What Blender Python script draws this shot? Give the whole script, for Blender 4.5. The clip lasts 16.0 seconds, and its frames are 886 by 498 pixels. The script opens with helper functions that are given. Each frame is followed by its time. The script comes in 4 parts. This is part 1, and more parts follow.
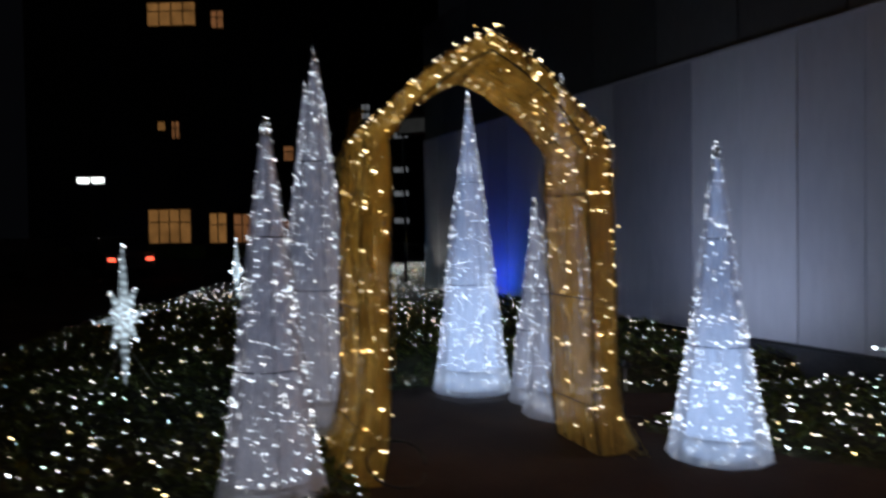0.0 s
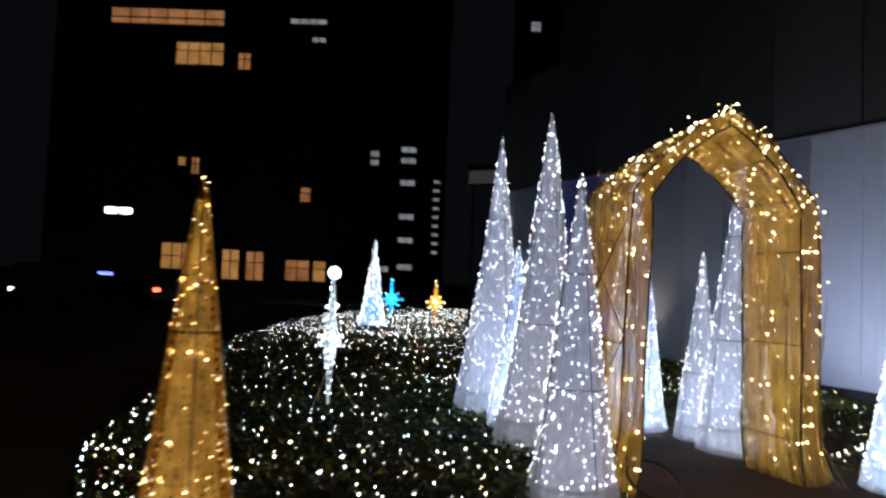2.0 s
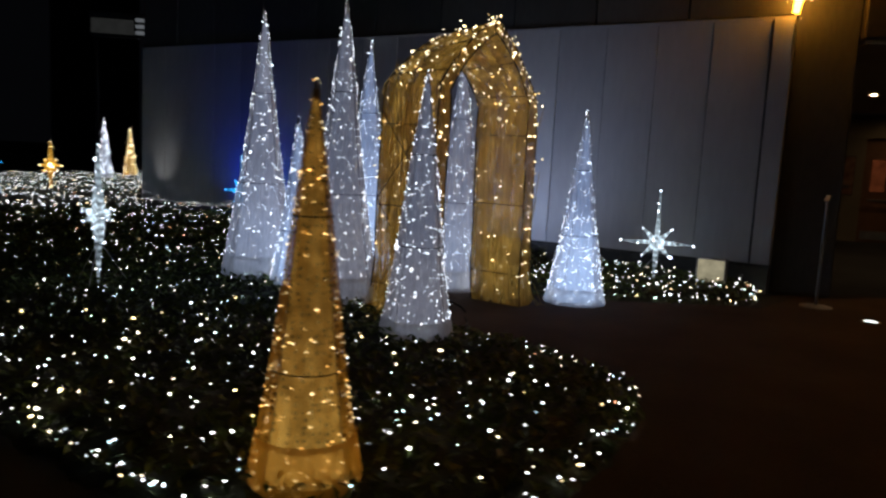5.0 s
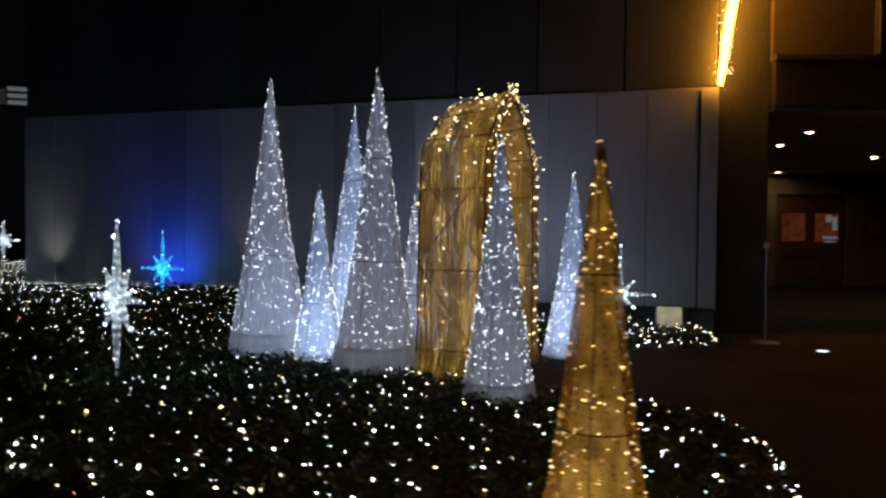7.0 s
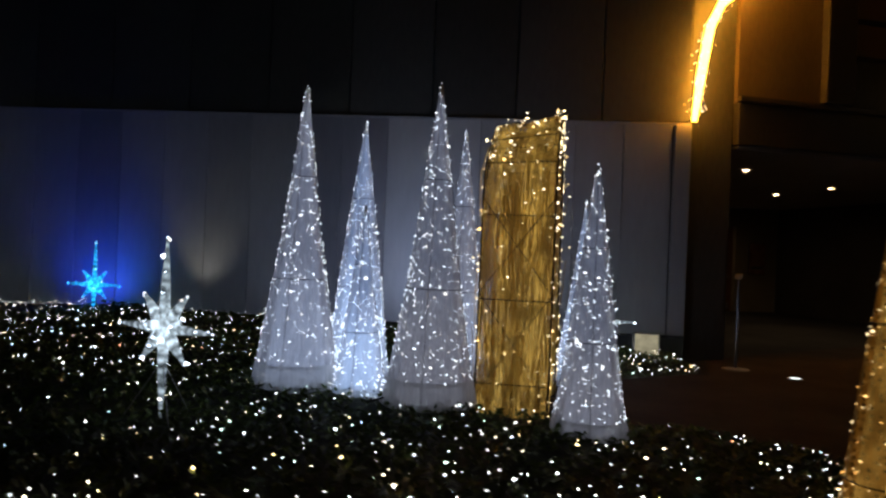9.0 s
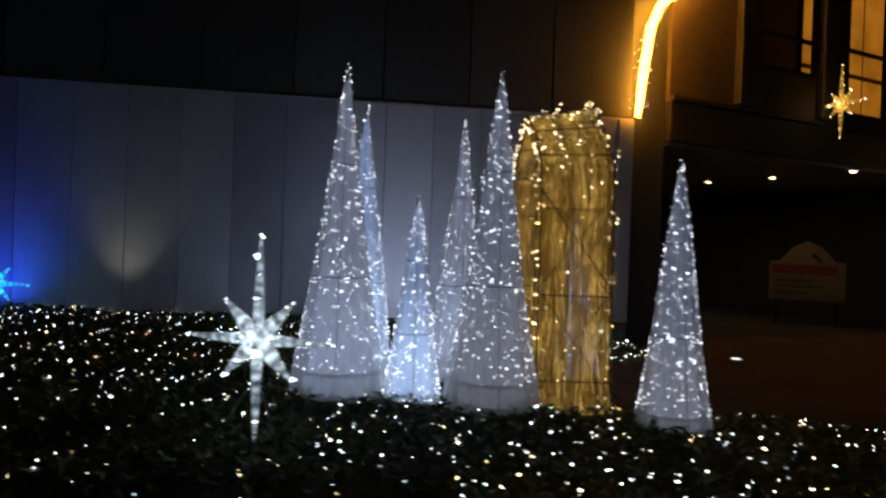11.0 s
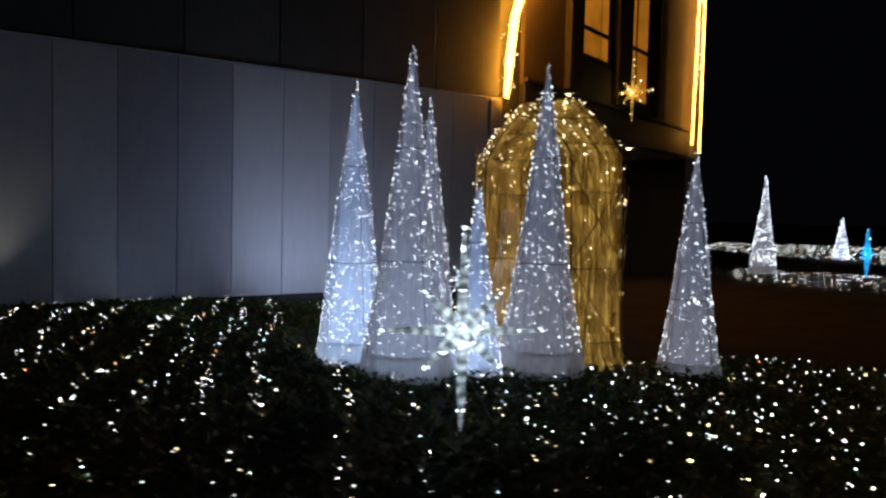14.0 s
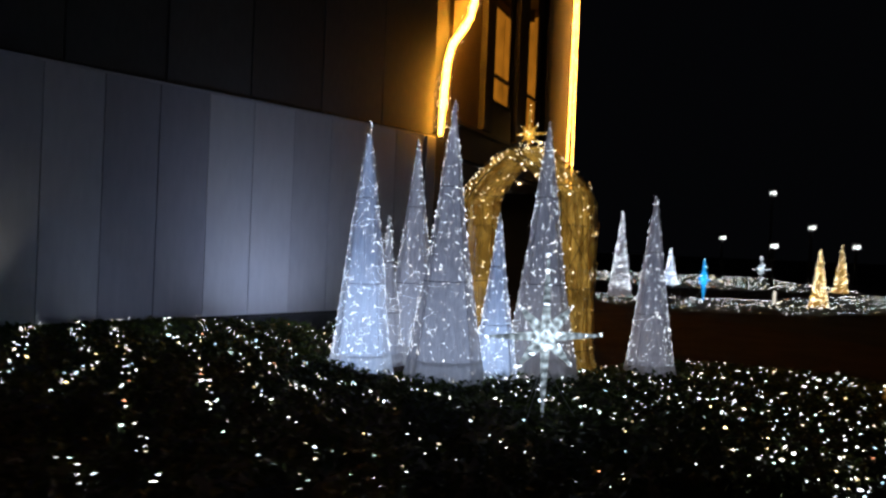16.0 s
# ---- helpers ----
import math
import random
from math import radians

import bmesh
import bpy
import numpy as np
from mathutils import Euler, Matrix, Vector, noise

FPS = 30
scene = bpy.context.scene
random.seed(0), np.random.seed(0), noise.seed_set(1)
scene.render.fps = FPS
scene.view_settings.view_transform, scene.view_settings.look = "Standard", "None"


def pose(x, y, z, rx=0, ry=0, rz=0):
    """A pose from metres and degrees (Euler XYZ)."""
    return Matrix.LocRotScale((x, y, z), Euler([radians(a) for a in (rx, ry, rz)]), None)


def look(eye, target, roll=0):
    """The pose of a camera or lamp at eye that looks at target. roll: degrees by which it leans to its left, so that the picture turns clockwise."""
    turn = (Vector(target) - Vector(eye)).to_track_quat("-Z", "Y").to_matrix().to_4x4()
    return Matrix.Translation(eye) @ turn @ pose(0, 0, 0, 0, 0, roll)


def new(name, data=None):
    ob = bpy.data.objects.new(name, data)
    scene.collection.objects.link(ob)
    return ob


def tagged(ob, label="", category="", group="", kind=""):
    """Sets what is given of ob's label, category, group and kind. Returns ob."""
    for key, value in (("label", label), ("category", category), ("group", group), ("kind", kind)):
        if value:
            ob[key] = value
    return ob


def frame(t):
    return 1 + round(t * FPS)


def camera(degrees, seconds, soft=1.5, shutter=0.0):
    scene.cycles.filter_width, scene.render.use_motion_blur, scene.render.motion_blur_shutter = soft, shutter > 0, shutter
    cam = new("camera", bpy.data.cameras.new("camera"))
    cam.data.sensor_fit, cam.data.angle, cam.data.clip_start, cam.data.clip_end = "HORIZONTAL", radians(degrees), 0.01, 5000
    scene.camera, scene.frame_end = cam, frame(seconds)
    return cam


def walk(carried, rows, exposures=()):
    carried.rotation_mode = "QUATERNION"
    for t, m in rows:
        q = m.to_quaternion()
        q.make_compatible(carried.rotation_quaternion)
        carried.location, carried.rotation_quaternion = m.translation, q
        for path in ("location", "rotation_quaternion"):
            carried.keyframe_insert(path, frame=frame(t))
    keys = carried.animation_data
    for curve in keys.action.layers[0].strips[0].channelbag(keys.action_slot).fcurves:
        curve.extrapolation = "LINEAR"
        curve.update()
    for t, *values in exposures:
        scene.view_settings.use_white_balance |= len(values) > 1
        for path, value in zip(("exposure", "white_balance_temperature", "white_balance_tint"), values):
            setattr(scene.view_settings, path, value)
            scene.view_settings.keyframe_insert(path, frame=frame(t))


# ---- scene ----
cam = camera(63.0, 16.0, soft=2.5, shutter=0.8)
PATH = [
    (0, (-0.217, 0.613, 1.425), (-0.281, 2.612, 1.381), -0.9),
    (0.5, (-0.624, 0.529, 1.424), (-0.75, 2.525, 1.471), -0.5),
    (1, (-1.057, 0.35, 1.394), (-1.188, 2.342, 1.508), 2.9),
    (1.5, (-1.487, 0.151, 1.359), (-1.579, 2.144, 1.5), 2.2),
    (2, (-1.894, -0.046, 1.343), (-1.934, 1.952, 1.435), 2.3),
    (2.5, (-2.173, -0.288, 1.341), (-1.974, 1.701, 1.377), 0.8),
    (3, (-2.56, -0.406, 1.337), (-2.021, 1.52, 1.318), 2.7),
    (3.5, (-2.897, -0.547, 1.345), (-2.206, 1.325, 1.215), 0.3),
    (4, (-3.263, -0.687, 1.366), (-2.415, 1.108, 1.126), -0.9),
    (4.2, (-3.353, -0.63, 1.412), (-2.452, 1.137, 1.149), 0.0),
    (6.5, (-5.003, 0.595, 1.295), (-3.617, 2.032, 1.187), 3.0),
    (7, (-5.226, 0.881, 1.297), (-3.771, 2.254, 1.255), 0.6),
    (7.5, (-5.431, 1.266, 1.337), (-3.917, 2.571, 1.273), -0.7),
    (8, (-5.604, 1.637, 1.322), (-4.033, 2.873, 1.276), 1.1),
    (10.5, (-6.431, 3.666, 1.385), (-4.562, 4.379, 1.392), 1.2),
    (11, (-6.489, 4.16, 1.347), (-4.584, 4.769, 1.338), 2.1),
    (11.5, (-6.559, 4.645, 1.361), (-4.645, 5.227, 1.369), 2.8),
    (12, (-6.598, 5.139, 1.364), (-4.68, 5.706, 1.39), 2.0),
    (12.5, (-6.649, 5.649, 1.337), (-4.721, 6.179, 1.307), 2.5),
    (13, (-6.751, 6.111, 1.379), (-4.796, 6.525, 1.297), 2.3),
    (13.5, (-6.839, 6.508, 1.366), (-4.843, 6.63, 1.318), 3.8),
    (14, (-6.988, 6.935, 1.444), (-5.004, 6.701, 1.347), 1.4),
    (14.5, (-7.041, 7.424, 1.414), (-5.059, 7.164, 1.35), 2.1),
    (15, (-7.173, 7.899, 1.357), (-5.193, 7.624, 1.295), 2.9),
    (15.5, (-7.265, 8.321, 1.412), (-5.34, 7.781, 1.359), 2.7),
    (16, (-7.543, 8.814, 1.409), (-5.665, 8.126, 1.397), 2.4),
]
walk(cam, [(t, look(eye, goal, roll)) for t, eye, goal, roll in PATH],
     exposures=[(0, 0.0), (0.5, 0.0), (1.0, 0.2), (1.5, 0.55), (2.0, 1.08), (2.5, 1.05), (3.0, 0.65), (3.5, 0.2), (4.0, 0.0), (6.5, 0.0), (12.0, 0.0), (12.5, 0.28),
                (13.0, 0.5), (13.5, 0.32), (14.0, 0.0), (14.5, -0.1), (15.0, -0.05), (16.0, 0.0)])

# ---- world, light ----
world = bpy.data.worlds.new("night_sky")
world.use_nodes = True
scene.world = world
bgn = world.node_tree.nodes["Background"]
bgn.inputs[0].default_value = (0.35, 0.38, 0.5, 1)
bgn.inputs[1].default_value = 0.0034

# plan of the place: hoarding line (corner Q, direction D towards the entrance) and the entrance front (direction E, inwards N)
Q = Vector((4.10, 4.77, 0))
D = Vector((0.452, -0.892, 0)).normalized()
WN = Vector((-0.892, -0.452, 0)).normalized()
E = Vector((0.718, -0.696, 0)).normalized()
N = Vector((0.696, 0.718, 0)).normalized()


def at_wall(s, out, z):
    p = Q + D * s + WN * out
    return Vector((p.x, p.y, z))


def at_front(s, inn, z):
    p = Q + E * s + N * inn
    return Vector((p.x, p.y, z))


def spot(name, eye, target, watts, color, degrees, blend=1.0, radius=0.10):
    data = bpy.data.lights.new(name, "SPOT")
    data.energy, data.color = watts, color
    data.spot_size, data.spot_blend, data.shadow_soft_size = radians(degrees), blend, radius
    ob = new(name, data)
    ob.matrix_world = look(eye, target)
    return ob


# wall washers standing in the planting along the hoarding
WASHERS = [
    (-8.25, 0.55, (0.02, 0.06, 1.0), 38, -8.3, 0.9, 128),
    (-6.75, 0.42, (1.0, 0.95, 0.82), 7.5, -6.72, 1.75, 70),
    (-5.2, 1.4, (0.53, 0.65, 1.0), 6, -4.9, 1.2, 120),
    (-3.3, 1.5, (0.53, 0.65, 1.0), 41, -3.2, 1.35, 106),
    (-10.7, 0.5, (1.0, 0.97, 0.9), 6, -10.7, 1.2, 56),
]
for s, out, color, watts, s2, z2, deg in WASHERS:
    spot("wall_washer_light", at_wall(s, out, 0.42), at_wall(s2, 0, z2), watts, color, deg)

# ---- materials ----


def material(name):
    m = bpy.data.materials.new(name)
    m.use_nodes = True
    t = m.node_tree
    return m, t, t.nodes["Principled BSDF"], t.nodes["Material Output"]


def ramp(t, fac, stops, constant=False):
    r = t.nodes.new("ShaderNodeValToRGB")
    if constant:
        r.color_ramp.interpolation = "CONSTANT"
    els = r.color_ramp.elements
    while len(els) < len(stops):
        els.new(0.5)
    for el, (pos, col) in zip(els, stops):
        el.position = pos
        el.color = (*col, 1)
    t.links.new(fac, r.inputs[0])
    return r.outputs[0]


def grain(t, scale, detail=4, stretch=(1, 1, 1), coords="Object"):
    tc = t.nodes.new("ShaderNodeTexCoord")
    mp = t.nodes.new("ShaderNodeMapping")
    mp.inputs["Scale"].default_value = stretch
    nz = t.nodes.new("ShaderNodeTexNoise")
    nz.inputs["Scale"].default_value = scale
    nz.inputs["Detail"].default_value = detail
    t.links.new(tc.outputs[coords], mp.inputs[0])
    t.links.new(mp.outputs[0], nz.inputs["Vector"])
    return nz.outputs["Fac"]


def math_node(t, op, a, b):
    n = t.nodes.new("ShaderNodeMath")
    n.operation = op
    for i, v in enumerate((a, b)):
        if isinstance(v, (int, float)):
            n.inputs[i].default_value = v
        else:
            t.links.new(v, n.inputs[i])
    return n.outputs[0]


def surface(name, dark, light, scale, rough=0.8, metal=0.0, bump=0.3, fine=40.0, stretch=(1, 1, 1), vary=0.0):
    """Two scales of colour variation, fine relief, and a piece-to-piece change of tone."""
    m, t, p, _ = material(name)
    big, small = grain(t, scale, 5, stretch), grain(t, fine, 3, stretch)
    mix = math_node(t, "ADD", math_node(t, "MULTIPLY", big, 0.65), math_node(t, "MULTIPLY", small, 0.35))
    col = ramp(t, mix, [(0.33, dark), (0.67, light)])
    if vary:
        info = t.nodes.new("ShaderNodeObjectInfo")
        hsv = t.nodes.new("ShaderNodeHueSaturation")
        v = math_node(t, "ADD", math_node(t, "MULTIPLY", info.outputs["Random"], vary), 1 - vary / 2)
        t.links.new(v, hsv.inputs["Value"])
        t.links.new(col, hsv.inputs["Color"])
        col = hsv.outputs[0]
    t.links.new(col, p.inputs["Base Color"])
    p.inputs["Roughness"].default_value = rough
    p.inputs["Metallic"].default_value = metal
    b = t.nodes.new("ShaderNodeBump")
    b.inputs["Strength"].default_value = bump
    b.inputs["Distance"].default_value = 0.01
    t.links.new(small, b.inputs["Height"])
    t.links.new(b.outputs[0], p.inputs["Normal"])
    return m


def leds(name, stops, strength, low=0.45):
    """Small lamps of a light string; each island has its own hue and brightness."""
    m, t, p, out = material(name)
    t.nodes.remove(p)
    e = t.nodes.new("ShaderNodeEmission")
    g = t.nodes.new("ShaderNodeNewGeometry")
    rnd = g.outputs["Random Per Island"]
    t.links.new(ramp(t, rnd, stops, True), e.inputs[0])
    wob = math_node(t, "FRACT", math_node(t, "MULTIPLY", rnd, 37.7), 0.0)
    t.links.new(math_node(t, "MULTIPLY", math_node(t, "ADD", math_node(t, "MULTIPLY", wob, 1 - low), low), strength), e.inputs[1])
    t.links.new(e.outputs[0], out.inputs[0])
    m.cycles.emission_sampling = "NONE"
    return m


def glow(name, color, strength, sampled=True, mottled=0.0, scale=6.0):
    m, t, p, out = material(name)
    t.nodes.remove(p)
    e = t.nodes.new("ShaderNodeEmission")
    e.inputs[0].default_value = (*color, 1)
    e.inputs[1].default_value = strength
    if mottled:
        f = grain(t, scale, 4)
        t.links.new(math_node(t, "MULTIPLY", math_node(t, "ADD", math_node(t, "MULTIPLY", f, 2 * mottled), 1 - mottled), strength), e.inputs[1])
    t.links.new(e.outputs[0], out.inputs[0])
    if not sampled:
        m.cycles.emission_sampling = "NONE"
    return m


def core_glow(name, low, high, strength, split, top, fleck=34.0, weak=0.75, strong=1.55):
    """The light net inside a display: denser lamps below the height split, thinner above."""
    m, t, p, out = material(name)
    t.nodes.remove(p)
    e = t.nodes.new("ShaderNodeEmission")
    tc = t.nodes.new("ShaderNodeTexCoord")
    sep = t.nodes.new("ShaderNodeSeparateXYZ")
    t.links.new(tc.outputs["Generated"], sep.inputs[0])
    h = math_node(t, "ADD", sep.outputs[2], math_node(t, "MULTIPLY", math_node(t, "SUBTRACT", grain(t, 5), 0.5), 0.25))
    t.links.new(ramp(t, h, [(max(split - 0.12, 0.01), low), (split + 0.12, high)]), e.inputs[0])
    level = ramp(t, h, [(max(split - 0.15, 0.01), (1, 1, 1)), (split + 0.15, (top,) * 3)])
    dots = ramp(t, grain(t, fleck, 2), [(0.36, (weak,) * 3), (0.70, (strong,) * 3)])
    t.links.new(math_node(t, "MULTIPLY", math_node(t, "MULTIPLY", level, strength), dots), e.inputs[1])
    t.links.new(e.outputs[0], out.inputs[0])
    return m


def star_glow(name, color, middle, tips):
    """Acrylic rods lit from the hub: bright at the root, weaker along the rod."""
    m, t, p, out = material(name)
    t.nodes.remove(p)
    e = t.nodes.new("ShaderNodeEmission")
    e.inputs[0].default_value = (*color, 1)
    tc = t.nodes.new("ShaderNodeTexCoord")
    ln = t.nodes.new("ShaderNodeVectorMath")
    ln.operation = "LENGTH"
    t.links.new(tc.outputs["Object"], ln.inputs[0])
    fall = ramp(t, ln.outputs["Value"], [(0.05, (middle,) * 3), (0.24, (tips,) * 3)])
    mott = ramp(t, grain(t, 20, 3), [(0.35, (0.35,) * 3), (0.68, (1.7,) * 3)])
    wave = math_node(t, "SINE", math_node(t, "MULTIPLY", ln.outputs["Value"], 98.0), 0.0)
    seg = math_node(t, "ADD", math_node(t, "MULTIPLY", wave, 0.42), 0.9)
    t.links.new(math_node(t, "MULTIPLY", math_node(t, "MULTIPLY", fall, seg), mott), e.inputs[1])
    t.links.new(e.outputs[0], out.inputs[0])
    return m


def fabric(name, tint, clear, streak=26.0, depth=0.72, patch=0.0, holes=0.0):
    """Sheer netting over a wire frame: part cloth, part gaps, with upright creases."""
    m, t, p, out = material(name)
    t.nodes.remove(p)
    crease = grain(t, streak, 3, (1, 1, 0.07))
    weave = grain(t, 160, 2)
    mixed = math_node(t, "ADD", math_node(t, "MULTIPLY", crease, 0.7), math_node(t, "MULTIPLY", weave, 0.3))
    col = ramp(t, mixed, [(0.3, tuple(c * depth for c in tint)), (0.65, tint)])
    # the dark seen through net holes is painted on as dark dots
    if holes:
        tc = t.nodes.new("ShaderNodeTexCoord")
        cells = t.nodes.new("ShaderNodeTexVoronoi")
        cells.inputs["Scale"].default_value = holes
        cells.inputs["Randomness"].default_value = 0.45
        t.links.new(tc.outputs["Object"], cells.inputs["Vector"])
        dark = t.nodes.new("ShaderNodeMix")
        dark.data_type, dark.blend_type = "RGBA", "MULTIPLY"
        dark.inputs["Factor"].default_value = 1.0
        t.links.new(col, dark.inputs["A"])
        t.links.new(ramp(t, cells.outputs["Distance"], [(0.25, (0.06, 0.04, 0.02)), (0.38, (1, 1, 1))]), dark.inputs["B"])
        col = dark.outputs["Result"]
    d = t.nodes.new("ShaderNodeBsdfDiffuse")
    tl = t.nodes.new("ShaderNodeBsdfTranslucent")
    tr = t.nodes.new("ShaderNodeBsdfTransparent")
    t.links.new(col, d.inputs[0])
    t.links.new(col, tl.inputs[0])
    a, b = t.nodes.new("ShaderNodeMixShader"), t.nodes.new("ShaderNodeMixShader")
    a.inputs[0].default_value = 0.55
    t.links.new(d.outputs[0], a.inputs[1])
    t.links.new(tl.outputs[0], a.inputs[2])
    gap = ramp(t, mixed, [(0.35, (clear * 1.5,) * 3), (0.65, (clear * 0.6,) * 3)])
    if patch:
        worn = ramp(t, grain(t, 6.5, 3, (1, 1, 0.45)), [(0.42, (1.0,) * 3), (0.62, (1.0 - patch,) * 3)])
        gap = math_node(t, "MULTIPLY", gap, worn)
    t.links.new(gap, b.inputs[0])
    t.links.new(a.outputs[0], b.inputs[1])
    t.links.new(tr.outputs[0], b.inputs[2])
    t.links.new(b.outputs[0], out.inputs[0])
    return m


WHITE_LED = leds("white_leds", [(0.0, (0.92, 0.95, 1)), (0.3, (0.78, 0.88, 1)), (0.80, (1, 0.95, 0.86)), (0.85, (0.74, 0.86, 1))], 6.0, 0.22)
COOL_LED = leds("cool_leds", [(0.0, (0.80, 0.89, 1)), (0.5, (0.66, 0.80, 1)), (0.85, (1, 0.97, 0.93))], 6.4, 0.25)
GOLD_LED = leds("gold_leds", [(0.0, (1, 0.76, 0.38)), (0.4, (1, 0.86, 0.58)), (0.85, (1, 0.62, 0.2))], 7.0, 0.22)
FIELD_LED = leds("field_leds", [(0.0, (0.96, 0.96, 0.95)), (0.38, (0.82, 0.92, 1)), (0.64, (1, 0.86, 0.6)), (0.78, (0.70, 1, 0.86)),
                                (0.86, (1, 0.76, 0.35)), (0.93, (0.55, 0.85, 1)), (0.985, (1, 0.4, 0.2))], 9.0, 0.12)
BLUE_LED = leds("blue_leds", [(0.0, (0.05, 0.42, 1)), (0.6, (0.15, 0.6, 1)), (0.9, (0.5, 0.85, 1))], 3.2)

AMBER_LED = leds("amber_leds", [(0.0, (1, 0.62, 0.22)), (0.4, (1, 0.74, 0.38)), (0.8, (1, 0.50, 0.12))], 5.0, 0.25)

CLOTH_WHITE = fabric("white_netting", (0.80, 0.80, 0.82), 0.26, 30, 0.82)
CLOTH_GOLD = fabric("gold_netting", (0.82, 0.62, 0.22), 0.46, 16, 0.6, 0.3)
CLOTH_FLANK = fabric("sheer_gold_netting", (0.80, 0.62, 0.24), 0.80, 16, 0.5, 0.5)
CLOTH_AMBER = fabric("amber_netting", (0.74, 0.52, 0.22), 0.34, 26, 0.55, 0.3, 36.0)
SKIRT_WHITE = fabric("white_skirt_cloth", (0.78, 0.77, 0.75), 0.14, 34, 0.85)
SKIRT_GOLD = fabric("amber_skirt_cloth", (0.80, 0.52, 0.18), 0.16, 30, 0.8)
CORE_WHITE = core_glow("white_light_net", (0.56, 0.68, 1.0), (0.58, 0.68, 1.0), 0.64, 0.35, 0.55)
CORE_PALE = core_glow("pale_light_net", (0.67, 0.71, 0.92), (0.60, 0.69, 1.0), 0.35, 0.35, 0.75)
CORE_BRIGHT = core_glow("bright_light_net", (0.43, 0.61, 1.0), (0.40, 0.57, 1.0), 1.5, 0.42, 0.42)
CORE_GOLD = core_glow("gold_light_net", (1.0, 0.60, 0.14), (1.0, 0.57, 0.12), 0.38, 0.4, 0.85)
CORE_STRAND = core_glow("gold_light_strands", (1.0, 0.64, 0.15), (1.0, 0.60, 0.12), 0.44, 0.4, 0.9, 6.0, 0.35, 1.9)
CORE_AMBER = core_glow("amber_light_net", (1.0, 0.58, 0.12), (1.0, 0.54, 0.11), 0.56, 0.24, 0.46, 12.0, 0.6, 1.7)
CORE_BLUE = core_glow("blue_light_net", (0.06, 0.36, 1.0), (0.45, 0.6, 0.9), 0.85, 0.5, 0.5)

STAR_WHITE = star_glow("white_star_acrylic", (0.70, 0.87, 1.0), 1.1, 0.36)
STAR_BLUE = star_glow("blue_star_acrylic", (0.02, 0.42, 1.0), 2.2, 0.85)
STAR_GOLD = star_glow("gold_star_acrylic", (1.0, 0.52, 0.08), 1.2, 0.4)
STRAW = fabric("straw_strand", (0.85, 0.62, 0.2), 0.02, 30, 0.3)
WIRE = surface("black_wire", (0.012, 0.012, 0.012), (0.03, 0.03, 0.03), 8, 0.5, 0.3)
STEEL = surface("grey_steel", (0.25, 0.25, 0.26), (0.4, 0.4, 0.4), 6, 0.4, 0.8, 0.1)
ASPHALT = surface("dark_asphalt", (0.028, 0.028, 0.03), (0.06, 0.058, 0.056), 0.6, 0.95, 0, 0.6, 90)
PAVING = surface("brown_paving", (0.038, 0.027, 0.021), (0.07, 0.052, 0.042), 1.3, 0.95, 0, 0.5, 60)
for rough_ground in (ASPHALT, PAVING):
    rough_ground.node_tree.nodes["Principled BSDF"].inputs["Specular IOR Level"].default_value = 0.12
SOIL = surface("planting_soil", (0.02, 0.022, 0.012), (0.045, 0.05, 0.022), 3, 0.95, 0, 1.0, 30)
LEAF = surface("dark_leaf", (0.032, 0.058, 0.008), (0.11, 0.145, 0.022), 5, 0.6, 0, 0.2, 60, (1, 1, 1))
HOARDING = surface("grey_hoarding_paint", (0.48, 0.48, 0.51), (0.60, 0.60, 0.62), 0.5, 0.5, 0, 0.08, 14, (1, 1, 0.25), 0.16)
HOARDING_PALE = surface("pale_hoarding_panel", (0.62, 0.62, 0.64), (0.74, 0.74, 0.76), 0.5, 0.5, 0, 0.08, 14, (1, 1, 0.25), 0.08)
HOARDING_DULL = surface("dull_hoarding_panel", (0.37, 0.37, 0.42), (0.48, 0.48, 0.52), 0.5, 0.5, 0, 0.08, 14, (1, 1, 0.25), 0.08)
CLADDING = surface("dark_cladding", (0.062, 0.064, 0.06), (0.105, 0.107, 0.10), 0.6, 0.6, 0, 0.15, 20, (1, 1, 0.3), 0.5)
PLINTH = surface("plinth_concrete", (0.045, 0.045, 0.048), (0.09, 0.09, 0.092), 1.5, 0.9, 0, 0.4, 40)
STONE = surface("facade_stone", (0.20, 0.165, 0.11), (0.31, 0.26, 0.18), 0.8, 0.75, 0, 0.3, 25, (1, 1, 1), 0.2)
UPPERWALL = surface("brown_upper_cladding", (0.105, 0.08, 0.05), (0.17, 0.13, 0.085), 0.8, 0.7, 0, 0.3, 25, (1, 1, 0.3), 0.2)
DARKTRIM = surface("dark_canopy", (0.03, 0.028, 0.026), (0.06, 0.055, 0.05), 1.2, 0.6, 0, 0.1, 30)
SOFFIT = surface("soffit_panel", (0.25, 0.22, 0.18), (0.33, 0.29, 0.24), 0.8, 0.7, 0, 0.1, 30)
WOODDOOR = surface("reddish_door_wood", (0.14, 0.06, 0.03), (0.24, 0.11, 0.05), 2, 0.5, 0, 0.2, 30, (1, 1, 0.2))
POSTER = surface("dim_poster_print", (0.10, 0.02, 0.015), (0.42, 0.22, 0.14), 6, 0.6, 0, 0.05, 22)
PAPER = surface("poster_paper", (0.34, 0.28, 0.19), (0.46, 0.39, 0.28), 3, 0.7, 0, 0.05)
BOARD = surface("dim_board_print", (0.15, 0.12, 0.075), (0.23, 0.185, 0.12), 3, 0.75, 0, 0.05)
RED = surface("red_print", (0.16, 0.025, 0.015), (0.24, 0.04, 0.025), 5, 0.6)
